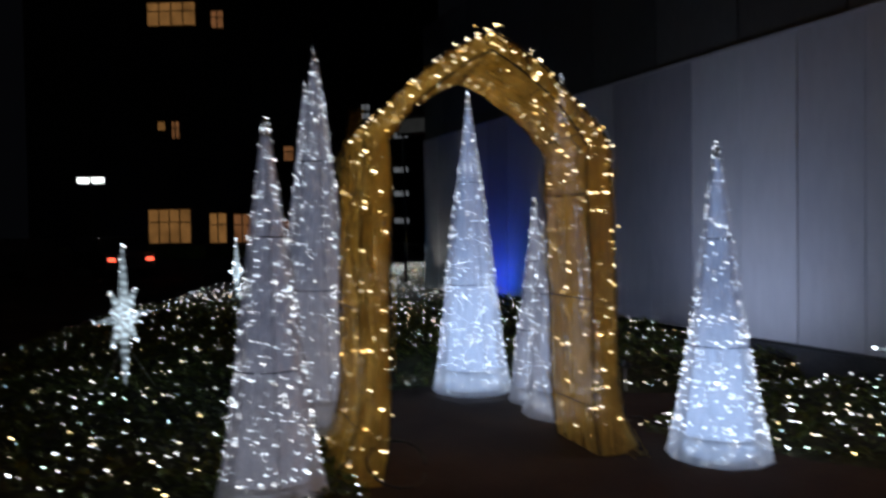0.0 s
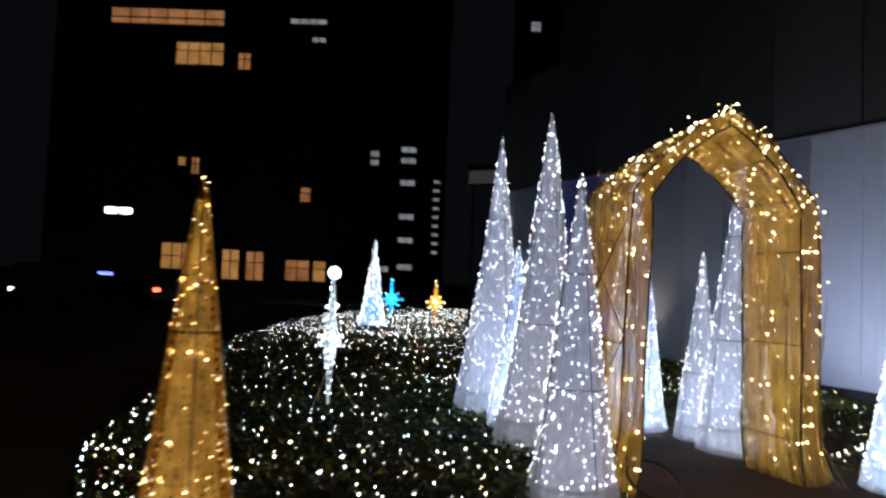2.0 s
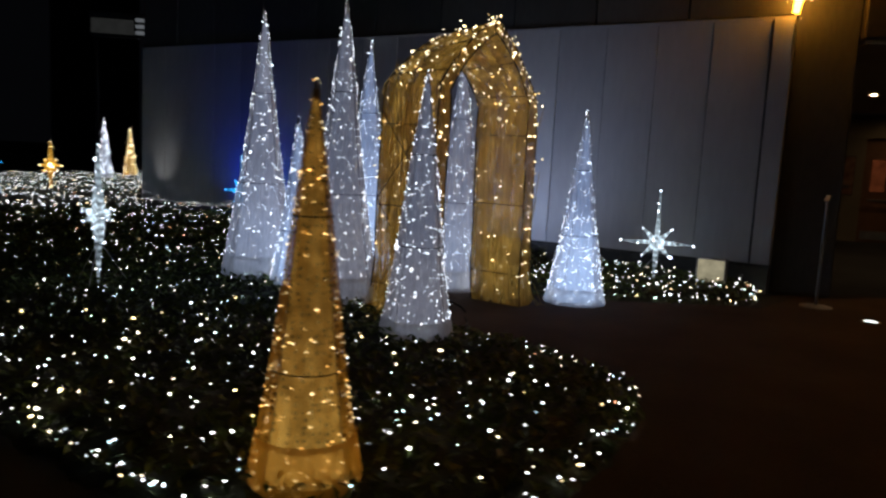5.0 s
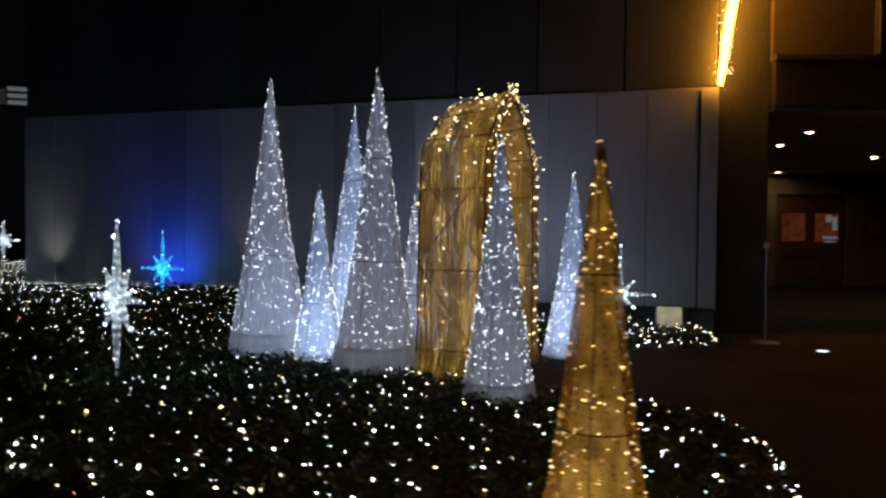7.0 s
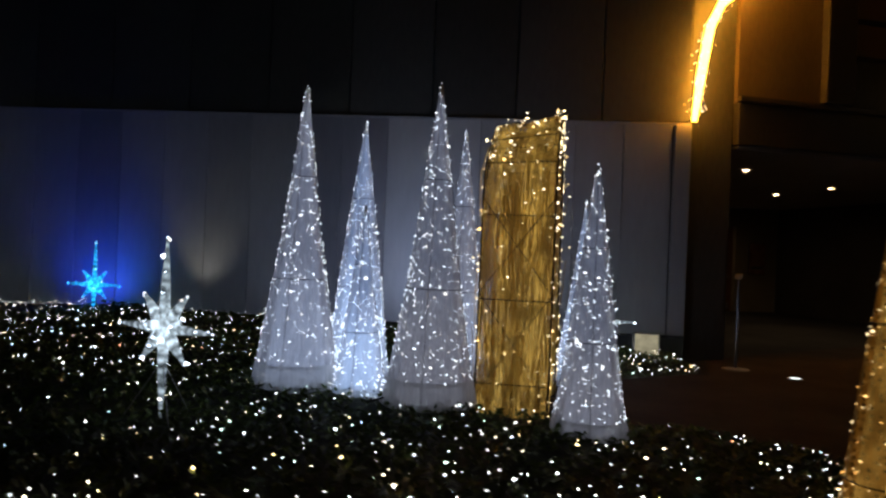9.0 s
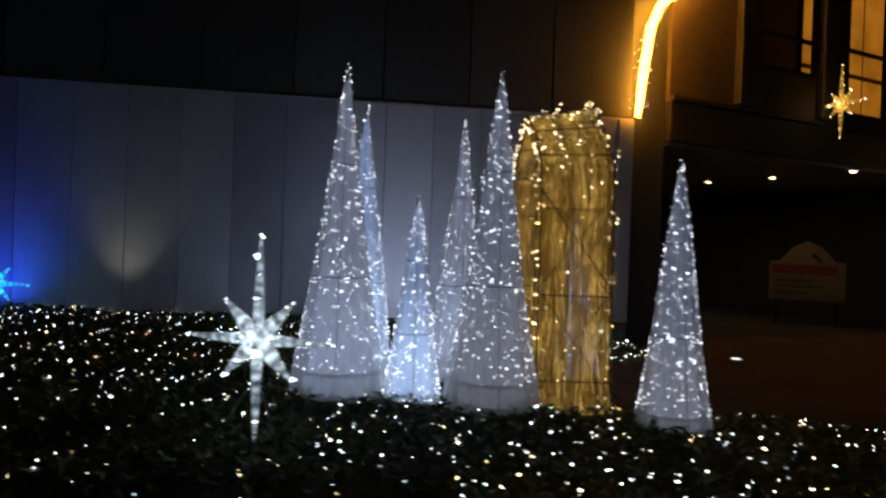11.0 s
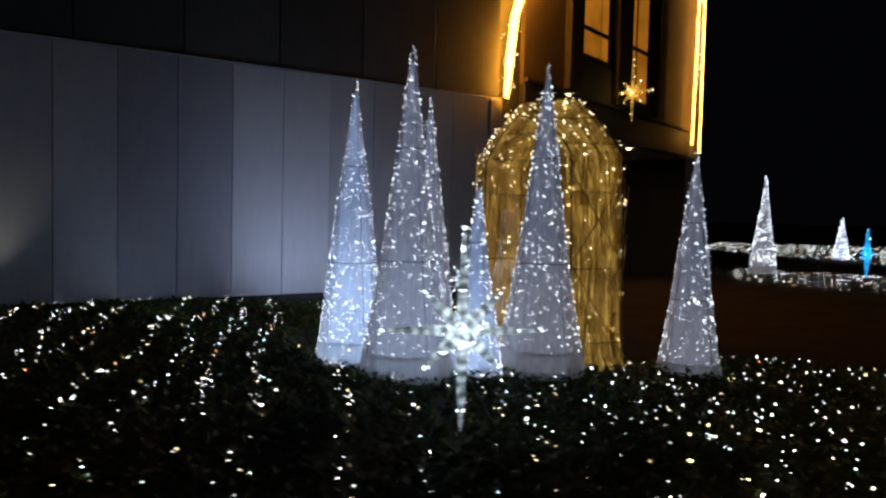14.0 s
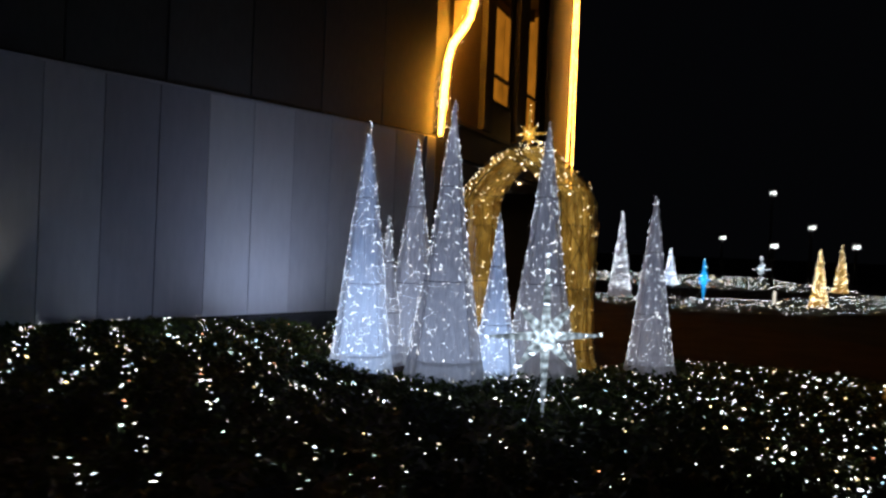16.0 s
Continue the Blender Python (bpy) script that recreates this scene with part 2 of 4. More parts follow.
DARKPRINT = surface("dark_print", (0.05, 0.05, 0.06), (0.1, 0.1, 0.1), 5, 0.6)
NIGHTWALL = surface("far_building_wall", (0.05, 0.05, 0.055), (0.09, 0.09, 0.09), 0.1, 0.9, 0, 0.1, 2, (1, 1, 1), 0.3)
CARPAINT = surface("dark_car_paint", (0.03, 0.03, 0.035), (0.05, 0.05, 0.055), 2, 0.3, 0.2, 0.02)
RUBBER = surface("tyre_rubber", (0.015, 0.015, 0.015), (0.03, 0.03, 0.03), 8, 0.9)
WARMWIN = glow("warm_window_light", (1.0, 0.47, 0.14), 0.155, False, 0.9, 0.8)
DIMWIN = glow("dim_window_light", (1.0, 0.42, 0.16), 0.12, False, 0.9, 0.8)
WHITEWIN = glow("white_window_light", (0.85, 0.92, 1.0), 0.10, False, 0.8, 0.9)
LAMPWHITE = glow("white_lamp", (0.95, 1.0, 0.97), 2.0, False)
TAILRED = glow("red_tail_light", (1.0, 0.1, 0.05), 2.5, False)
BLUELIGHT = glow("blue_far_light", (0.15, 0.2, 1.0), 1.5, False)
GOLDSTRIP = glow("gold_light_curtain", (1.0, 0.37, 0.025), 33.0, True, 0.3, 9)
FARSTRIP = glow("thin_gold_light_rope", (1.0, 0.40, 0.035), 17.0, True, 0.6, 14)
DOWN = glow("downlight", (1.0, 0.64, 0.32), 130.0, True)
ROOM_GLOW = glow("gold_room_glow", (1.0, 0.34, 0.025), 0.30, False, 0.8, 1.3)
DOORGLASS = glow("lit_door_glass", (1.0, 0.24, 0.08), 0.05, False, 0.97, 7)
SIGNLIT = glow("lit_sign_face", (1.0, 0.93, 0.8), 0.9, False, 0.2, 3)

# ---- building helpers ----


def mesh_ob(name, bm, mat, parent=None, label="", smooth=False):
    me = bpy.data.meshes.new(name)
    bm.to_mesh(me)
    bm.free()
    if smooth:
        for f in me.polygons:
            f.use_smooth = True
    me.materials.append(mat)
    ob = new(name, me)
    if parent:
        ob.parent = parent
    if label:
        ob["label"] = label
    return ob


def part(name, bm, mat, parent, label="", smooth=False):
    return mesh_ob(name, bm, mat, parent, label, smooth)


def thing(name, m, label, category, group="", kind=""):
    e = new(name)
    e.matrix_world = m
    return tagged(e, label, category, group, kind)


def add_box(bm, m, size, bevel=0.0):
    r = bmesh.ops.create_cube(bm, size=1.0, matrix=m @ Matrix.Diagonal((*size, 1)))
    if bevel:
        es = list({e for v in r["verts"] for e in v.link_edges})
        bmesh.ops.bevel(bm, geom=es, offset=bevel, segments=2, affect="EDGES", profile=0.5)
    return bm


def box(m, size, bevel=0.0):
    return add_box(bmesh.new(), m, size, bevel)


def add_tube(bm, points, radius, sides=6):
    """A round bar along points."""
    pts = [Vector(p) for p in points]
    rings = []
    for i, p in enumerate(pts):
        a, b = pts[max(i - 1, 0)], pts[min(i + 1, len(pts) - 1)]
        q = (b - a).to_track_quat("Z", "Y")
        r = radius if isinstance(radius, (int, float)) else radius[i]
        rings.append([bm.verts.new(p + q @ Vector((r * math.cos(k * math.tau / sides), r * math.sin(k * math.tau / sides), 0))) for k in range(sides)])
    for u, v in zip(rings, rings[1:]):
        for k in range(sides):
            bm.faces.new((u[k], u[(k + 1) % sides], v[(k + 1) % sides], v[k]))
    bm.faces.new(rings[0][::-1])
    bm.faces.new(rings[-1])
    return bm


def tube(points, radius, sides=6):
    return add_tube(bmesh.new(), points, radius, sides)


def lathe(profile, sides=28):
    bm = bmesh.new()
    rings = [[bm.verts.new((r * math.cos(k * math.tau / sides), r * math.sin(k * math.tau / sides), z)) for k in range(sides)] for r, z in profile]
    for u, v in zip(rings, rings[1:]):
        for k in range(sides):
            bm.faces.new((u[k], u[(k + 1) % sides], v[(k + 1) % sides], v[k]))
    return bm


OCT = ((1, 0, 0), (-1, 0, 0), (0, 1, 0), (0, -1, 0), (0, 0, 1), (0, 0, -1))
OCTF = ((0, 2, 4), (2, 1, 4), (1, 3, 4), (3, 0, 4), (2, 0, 5), (1, 2, 5), (3, 1, 5), (0, 3, 5))


def beads(name, places, radius, mat, parent=None, rng=random, sizes=None):
    """Many tiny lamps in one mesh; sizes scales them one by one."""
    vs, fs = [], []
    for i, p in enumerate(places):
        r = radius * (1.0 if sizes is None else sizes[i]) * rng.choice((0.5, 0.6, 0.7, 0.8, 0.9, 1.15)) * rng.uniform(0.9, 1.1)
        k = len(vs)
        a, sx, sz = rng.uniform(0, math.tau), r * rng.uniform(1.0, 2.1), r * rng.uniform(0.7, 1.0)
        ca, sa = math.cos(a), math.sin(a)
        vs += [(p[0] + ca * o[0] * sx - sa * o[1] * r, p[1] + sa * o[0] * sx + ca * o[1] * r, p[2] + sz * o[2]) for o in OCT]
        fs += [(a + k, b + k, c + k) for a, b, c in OCTF]
    me = bpy.data.meshes.new(name)
    me.from_pydata(vs, [], fs)
    me.materials.append(mat)
    ob = new(name, me)
    if parent:
        ob.parent = parent
    return tagged(ob, kind="stuff")


def inside(poly, xs, ys):
    """Signed distance (positive inside) of points to a polygon."""
    px, py = np.array([p[0] for p in poly]), np.array([p[1] for p in poly])
    dist = np.full(xs.shape, 1e9)
    odd = np.zeros(xs.shape, bool)
    for i in range(len(poly)):
        ax, ay, bx, by = px[i - 1], py[i - 1], px[i], py[i]
        t = np.clip(((xs - ax) * (bx - ax) + (ys - ay) * (by - ay)) / ((bx - ax) ** 2 + (by - ay) ** 2), 0, 1)
        dist = np.minimum(dist, np.hypot(xs - ax - t * (bx - ax), ys - ay - t * (by - ay)))
        cross = ((ay > ys) != (by > ys)) & (xs < (bx - ax) * (ys - ay) / (by - ay + 1e-12) + ax)
        odd ^= cross
    return np.where(odd, dist, -dist)


# ---- ground ----
bm = bmesh.new()
bmesh.ops.create_grid(bm, x_segments=40, y_segments=40, size=600)
g = mesh_ob("ground", bm, ASPHALT)
tagged(g, "dark asphalt ground reaching into the night", "ground", kind="structure")

# paving of the walk that leads under the arch and along the hoarding
PAVE = [(-3.5, -1.6), (1.5, -2.2), (6.5, -2.5), (11, -3.0), (9.5, 2.5), (4.6, 4.6), (3.1, 4.2), (2.6, 8.05), (-0.9, 7.4), (-1.5, 6.4), (-1.0, 4.4), (-0.4, 2.9), (-2.2, 1.6), (-4.6, 3.2)]
bm = bmesh.new()
f = bm.faces.new([bm.verts.new((x, y, 0.006)) for x, y in PAVE])
bmesh.ops.triangulate(bm, faces=[f])
tagged(mesh_ob("pavement", bm, PAVING), "brown paved walk under the arch", "pavement", kind="structure")

BED = [(-0.3, 2.85), (-0.7, 2.38), (-1.3, 2.03), (-2.0, 1.75), (-2.7, 1.8), (-3.2, 2.15), (-3.42, 2.65), (-3.58, 3.15), (-3.85, 3.75), (-4.1, 4.2), (-4.4, 4.8), (-4.65, 5.4), (-4.72, 6.3),
       (-4.95, 7.0), (-5.25, 8.6), (-5.5, 12.0),
       (-5.7, 16.0), (-5.2, 21.0), (-3.2, 25.0), (1.5, 29.0), (2.0, 20.0), (-0.83, 15.04), (3.15, 7.18), (1.95, 6.92), (0.9, 6.98), (0.2, 7.3), (-0.4, 7.34), (-1.1, 7.0), (-1.2, 6.2),
       (-0.95, 5.5), (-0.9, 4.9), (-0.66, 4.2), (-0.4, 3.6)]
BED2 = [(0.95, 5.75), (1.9, 5.0), (3.15, 4.3), (4.27, 4.86), (3.2, 7.0), (2.05, 6.75), (1.3, 6.1)]
BED3 = [(9.4, -2.1), (8.2, -2.2), (7.0, -3.4), (6.9, -4.6), (6.4, -5.8), (6.5, -9.0), (7.5, -12.0), (12.0, -17.0), (13.5, -15.5), (11.0, -11.0), (10.6, -7.5),
        (11.5, -5.2), (12.5, -3.8), (11.3, -3.0)]
BED4 = [(21.0, -9.8), (18.1, -11.2), (16.4, -11.5), (16.5, -14.5), (15.5, -17.0), (16.0, -19.5), (30.0, -27.0), (36.0, -16.0), (28.0, -10.0)]


def bed_height(x, y, dist, base, rise):
    h = base + rise * np.clip((y - 4.0) / 6.5, 0, 1)
    edge = np.clip(dist / 0.28, 0, 1)
    return h * edge * edge * (3 - 2 * edge)


def lumps(x, y):
    return 0.035 * (np.sin(2.3 * x + 1.1 * y) * np.sin(1.7 * y - 0.6 * x) + 0.6 * np.sin(5.1 * x - 2.2 * y + 1) * np.sin(4.3 * y + 1.4 * x))


def bed(name, poly, base, rise, step, label):
    xs = np.arange(min(p[0] for p in poly) - step, max(p[0] for p in poly) + 2 * step, step)
    ys = np.arange(min(p[1] for p in poly) - step, max(p[1] for p in poly) + 2 * step, step)
    gx, gy = np.meshgrid(xs, ys)
    dist = inside(poly, gx, gy)
    gz = np.where(dist > 0, bed_height(gx, gy, dist, base, rise) + lumps(gx, gy) * np.clip(dist / 0.4, 0, 1), 0) - 0.004 + np.where(dist > 0, 0.008, -0.02)
    ids, vs, fs = {}, [], []

    def vid(j, i):
        if (j, i) not in ids:
            ids[j, i] = len(vs)
            vs.append((gx[j, i], gy[j, i], gz[j, i]))
        return ids[j, i]
    for j in range(len(ys) - 1):
        for i in range(len(xs) - 1):
            if max(dist[j, i], dist[j, i + 1], dist[j + 1, i], dist[j + 1, i + 1]) > 0:
                fs.append((vid(j, i), vid(j, i + 1), vid(j + 1, i + 1), vid(j + 1, i)))
    me = bpy.data.meshes.new(name)
    me.from_pydata(vs, [], fs)
    for p in me.polygons:
        p.use_smooth = True
    me.materials.append(SOIL)
    return tagged(new(name, me), label, "planting bed", kind="structure")


bed("planting_bed_main", BED, 0.12, 0.24, 0.16, "low dark planting bed strung with small lights")
bed("planting_bed_wall", BED2, 0.10, 0.1, 0.12, "narrow planting bed at the foot of the hoarding")
bed("planting_bed_far", BED3, 0.06, 0.0, 0.4, "far planting bed covered with white lights")
bed("planting_bed_rear", BED4, 0.06, 0.0, 0.6, "distant planting bed covered with white lights")


def ground_cover(name, poly, base, rise, count, ymax, size, label, seed):
    """Small leaves standing at odd angles over a bed."""
    rng = np.random.default_rng(seed)
    x0, x1 = min(p[0] for p in poly), max(p[0] for p in poly)
    y0, y1 = min(p[1] for p in poly), min(max(p[1] for p in poly), ymax)
    xs, ys = rng.uniform(x0, x1, count), rng.uniform(y0, y1, count)
    dist = inside(poly, xs, ys)
    keep = dist > 0.03
    xs, ys, dist = xs[keep], ys[keep], dist[keep]
    zs = bed_height(xs, ys, dist, base, rise) + lumps(xs, ys) * np.clip(dist / 0.4, 0, 1) + rng.uniform(0.0, 0.06, len(xs))
    vs, fs = [], []
    for x, y, z in zip(xs, ys, zs):
        s = size * rng.uniform(0.6, 1.4)
        rot = Euler((rng.uniform(-0.9, 0.9), rng.uniform(-0.9, 0.9), rng.uniform(0, 6.28))).to_matrix()
        k = len(vs)
        for o in ((-0.5, 0, 0), (0, -0.26, 0.05), (0.62, 0, -0.03), (0, 0.26, 0.05)):
            q = rot @ (Vector(o) * s)
            vs.append((x + q.x, y + q.y, z + q.z))
        fs += [(k, k + 1, k + 2), (k, k + 2, k + 3)]
    me = bpy.data.meshes.new(name)
    me.from_pydata(vs, [], fs)
    me.materials.append(LEAF)
    return tagged(new(name, me), label, "ground cover", kind="stuff")


ground_cover("ground_cover", BED, 0.12, 0.24, 52000, 12, 0.06, "dense low dark green leaves in the bed", 3)
ground_cover("ground_cover", BED2, 0.10, 0.1, 5000, 12, 0.055, "low dark leaves at the foot of the hoarding", 4)


def strings(name, poly, base, rise, pitch, gap, radius, seed, label, slope=0.09, thin=1.0):
    """Light strings laid in wavering rows over a bed, and one along its edge."""
    rng = np.random.default_rng(seed)
    x0, x1 = min(p[0] for p in poly) - 1, max(p[0] for p in poly) + 1
    y0, y1 = min(p[1] for p in poly) - 1, max(p[1] for p in poly) + 1
    pts = []
    tilt = sorted((slope * (x0 + 2), slope * (x1 + 2)))
    y, y1 = y0 - tilt[1], y1 - tilt[0]
    while y < y1:
        ph, am = rng.uniform(0, 6.28), rng.uniform(0.03, 0.13)
        x = x0
        while x < x1:
            x += gap * rng.uniform(0.35, 1.7)
            loose = 0.036 if y > 6.5 else 0.16
            pts.append((x + rng.normal(0, 0.03), y + slope * (x + 2) + am * math.sin(1.9 * x + ph) + rng.normal(0, loose)))
        y += pitch * rng.uniform(0.7, 1.3)
    for a, b in zip(poly, poly[1:] + poly[:1]):
        n = int(math.hypot(b[0] - a[0], b[1] - a[1]) / (gap * 0.5))
        for i in range(n):
            t = (i + rng.uniform(-0.4, 0.4)) / max(n, 1)
            pts.append((a[0] + t * (b[0] - a[0]) + rng.normal(0, 0.07), a[1] + t * (b[1] - a[1]) + rng.normal(0, 0.07)))
    xs, ys = np.array([p[0] for p in pts]), np.array([p[1] for p in pts])
    dist = inside(poly, xs, ys)
    share = thin * np.where((ys < 4.2) & (ys > 0) & (dist > 0.25), 0.75, 1.0) * np.where((xs < -2.6) & (ys > 6.0) & (ys < 10.5) & (dist > 0.2), 0.5, 1.0)
    keep = (dist > 0.02) & (rng.uniform(0, 1, len(xs)) < share)
    xs, ys, dist = xs[keep], ys[keep], dist[keep]
    zs = bed_height(xs, ys, dist, base, rise) + lumps(xs, ys) * np.clip(dist / 0.4, 0, 1) + rng.uniform(0.03, 0.075, len(xs))
    grow = np.where(ys > 6, 0.72 + 0.13 * np.clip(dist, 0, 2.5), 1.08) * np.where(ys > 12, 1.25, 1.0) if poly is BED else np.ones(len(xs))
    ob = beads(name, list(zip(xs, ys, zs)), radius, FIELD_LED, None, random.Random(seed), grow)
    return tagged(ob, label, "fairy lights")


strings("fairy_lights", BED, 0.12, 0.24, 0.44, 0.080, 0.0070, 11, "white and warm fairy lights strewn over the planting")
NEARBED = [(-0.3, 2.75), (-1.3, 2.1), (-2.6, 2.0), (-3.6, 3.4), (-3.9, 4.9), (-2.6, 5.4), (-1.5, 4.9), (-0.75, 4.1)]
strings("fairy_lights", NEARBED, 0.12, 0.24, 0.36, 0.14, 0.0078, 15, "extra warm and white fairy lights near the bed tip", thin=0.85)
EDGEBED = [(-3.2, 2.6), (-3.5, 3.15), (-3.8, 3.85), (-4.3, 4.8), (-4.55, 5.4), (-4.6, 6.0), (-4.1, 5.8), (-3.75, 4.9), (-3.1, 3.3)]
strings("fairy_lights", EDGEBED, 0.14, 0.24, 0.32, 0.11, 0.0100, 16, "thick cluster of fairy lights along the bed edge")
TIPBED = [(-2.95, 2.05), (-3.2, 2.25), (-3.36, 2.7), (-3.52, 3.2), (-3.8, 3.8), (-3.55, 3.7), (-3.25, 3.0), (-3.05, 2.5)]
strings("fairy_lights", TIPBED, 0.12, 0.24, 0.22, 0.085, 0.0080, 17, "thick bright bunch of fairy lights at the bed edge")
strings("fairy_lights", BED2, 0.10, 0.1, 0.24, 0.11, 0.0092, 12, "white fairy lights at the foot of the hoarding", -0.7)
strings("fairy_lights", BED3, 0.06, 0.0, 0.26, 0.12, 0.0115, 13, "dense white fairy lights on a far bed", -0.4, 0.42)
strings("fairy_lights", BED4, 0.06, 0.0, 0.5, 0.18, 0.0165, 14, "dense white fairy lights on a distant bed", -0.4, 0.5)

# ---- hoarding and the building above it ----
hoard = thing("wall_hoarding", Matrix.Identity(4), "tall pale grey panelled hoarding behind the light display", "wall", kind="structure")
WALLROT = Matrix(((D.x, -WN.x, 0, 0), (D.y, -WN.y, 0, 0), (0, 0, 1, 0), (0, 0, 0, 1)))
PITCH = 0.655
panel = box(Matrix.Identity(4), (PITCH - 0.008, 0.05, 2.87), 0.004)
panel_meshes = {}
for panel_tone in (HOARDING, HOARDING_PALE, HOARDING_DULL):
    panel_meshes[panel_tone] = bpy.data.meshes.new("panel")
    panel.to_mesh(panel_meshes[panel_tone])
    panel_meshes[panel_tone].materials.append(panel_tone)
panel.free()
# panels 4 and 5 are paler; 6, 7 and 12 are darker and bluer
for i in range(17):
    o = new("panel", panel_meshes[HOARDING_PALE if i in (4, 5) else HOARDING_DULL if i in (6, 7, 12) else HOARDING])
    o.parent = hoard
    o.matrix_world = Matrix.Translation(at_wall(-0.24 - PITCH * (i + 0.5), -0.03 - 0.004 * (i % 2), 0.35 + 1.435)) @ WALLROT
part("backing", box(Matrix.Translation(at_wall(-5.68, -0.10, 1.78)) @ WALLROT, (11.3, 0.06, 2.85)), DARKTRIM, hoard)
part("end_post", box(Matrix.Translation(at_wall(-0.11, -0.06, 1.61)) @ WALLROT, (0.22, 0.16, 3.22), 0.01), HOARDING, hoard)
part("plinth", box(Matrix.Translation(at_wall(-5.69, -0.06, 0.165)) @ WALLROT, (11.38, 0.2, 0.33), 0.01), PLINTH, hoard)
part("ledge", box(Matrix.Translation(at_wall(-5.69, 0.0, 0.345)) @ WALLROT, (11.38, 0.1, 0.02)), WIRE, hoard)
part("top_rail", box(Matrix.Translation(at_wall(-5.69, -0.05, 3.235)) @ WALLROT, (11.38, 0.1, 0.028), 0.006), HOARDING, hoard)

upper = thing("wall_upper", Matrix.Identity(4), "dark panelled building wall rising above the hoarding", "wall", kind="structure")
w = 1.182
pan = box(Matrix.Identity(4), (w - 0.015, 0.2, 3.4), 0.01)
um = bpy.data.meshes.new("cladding_panel")
pan.to_mesh(um)
pan.free()
um.materials.append(CLADDING)
low = box(Matrix.Identity(4), (0.94, 0.2, 2.2), 0.01)
lm = bpy.data.meshes.new("low_cladding_panel")
low.to_mesh(lm)
low.free()
lm.materials.append(CLADDING)
for i in range(2):
    o = new("cladding_panel", lm)
    o.parent = upper
    o.matrix_world = Matrix.Translation(at_wall(-9.95 - 0.95 * i, -0.14, 3.265 + 1.1)) @ WALLROT
for j in range(3):
    for i in range(8):
        o = new("cladding_panel", um)
        o.parent = upper
        o.matrix_world = Matrix.Translation(at_wall(-w * (i + 0.5) - 0.02, -0.14, 3.265 + 1.7 + 3.415 * j)) @ WALLROT
part("core_wall", box(Matrix.Translation(at_wall(-4.74, -0.6, 6.6)) @ WALLROT, (9.4, 0.4, 13.2)), DARKTRIM, upper)

# ---- cone displays ----


def cone_tree(x, y, z0, z1, radius, core, cloth, led, count, seed, label, group, dense_low=0.0, lean=(0, 0), tiers=(0.36, 0.70), bead=0.0057):
    rng = random.Random(seed)
    h = z1 - z0
    t = thing("cone_tree", pose(x, y, z0), label, "light cone", group)
    flare = lambda u: radius * (1 - u) ** 1.04 * (1 + 0.05 * math.sin(6 * u + seed)) + 0.012
    lx, ly = lean
    top_u = 0.13 if led is AMBER_LED else 0.082
    levels = [top_u * 0.9 + (1 - top_u * 0.9) * i / 24 for i in range(25)]
    bm = bmesh.new()
    sides, rings = 30, []
    for u in levels:
        ring = []
        for k in range(sides):
            a = k * math.tau / sides
            r = flare(u) * (1 + (0.018 * (1 - u)) * math.sin(9 * a + seed) + rng.uniform(-0.006, 0.006))
            ring.append(bm.verts.new((r * math.cos(a) + lx * u, r * math.sin(a) + ly * u, u * h * 0.985)))
        rings.append(ring)
    for u, v in zip(rings, rings[1:]):
        for k in range(sides):
            bm.faces.new((u[k], u[(k + 1) % sides], v[(k + 1) % sides], v[k]))
    part("netting", bm, cloth, t, smooth=True)
    # light net inside the netting
    bm = lathe([(max(flare(u) * 0.72, 0.006), u * h * 0.97) for u in (0.01, 0.3, 0.6, 0.85, 1.0)], 14)
    o = part("light_net", bm, core, t, smooth=True)
    # plain skirt of closer cloth below the lowest lamps
    us = [top_u * i / 4 for i in range(5)]
    bm = bmesh.new()
    rings = []
    for u in us:
        ring = []
        for k in range(36):
            a = k * math.tau / 36
            r = flare(u) * (1.014 + (0.0 if led is AMBER_LED else 0.04) * (1 - u / top_u) ** 3 * (0.5 + 0.5 * math.sin(11 * a + seed))) + 0.003
            ring.append(bm.verts.new((r * math.cos(a) + lx * u, r * math.sin(a) + ly * u, u * h + 0.004)))
        rings.append(ring)
    for u, v in zip(rings, rings[1:]):
        for k in range(36):
            bm.faces.new((u[k], u[(k + 1) % 36], v[(k + 1) % 36], v[k]))
    part("skirt", bm, SKIRT_GOLD if led in (GOLD_LED, AMBER_LED) else SKIRT_WHITE, t, smooth=True)
    # wire hoops at the joints and upright wires
    for u in (0.004, *tiers):
        n = 30
        pts = [(flare(u) * 1.01 * math.cos(k * math.tau / n) + lx * u, flare(u) * 1.01 * math.sin(k * math.tau / n) + ly * u, u * h) for k in range(n + 1)]
        part("hoop", tube(pts, 0.0032, 5), WIRE, t)
    for k in range(4):
        a = k * math.tau / 4 + 0.4
        pts = [(flare(u) * 1.004 * math.cos(a) + lx * u, flare(u) * 1.004 * math.sin(a) + ly * u, u * h) for u in (0, *levels[::4])]
        part("upright", tube(pts, 0.003, 4), STEEL, t)
    part("finial", tube([(lx, ly, h * 0.96), (lx, ly, h * 1.005)], [0.012, 0.004], 6), STEEL, t)
    pts = []
    while len(pts) < count * 2.1:
        u = 1 - math.sqrt(rng.random() * 0.99 + 0.001)
        if rng.random() < 0.25:
            u = rng.random()
        if dense_low and rng.random() < dense_low:
            u *= 0.5
        if led is WHITE_LED and u < 0.075:
            continue
        a = rng.uniform(0, math.tau)
        r = flare(u) + (rng.uniform(-0.004, 0.004) if led not in (GOLD_LED, AMBER_LED) else rng.uniform(-0.010, 0.001))
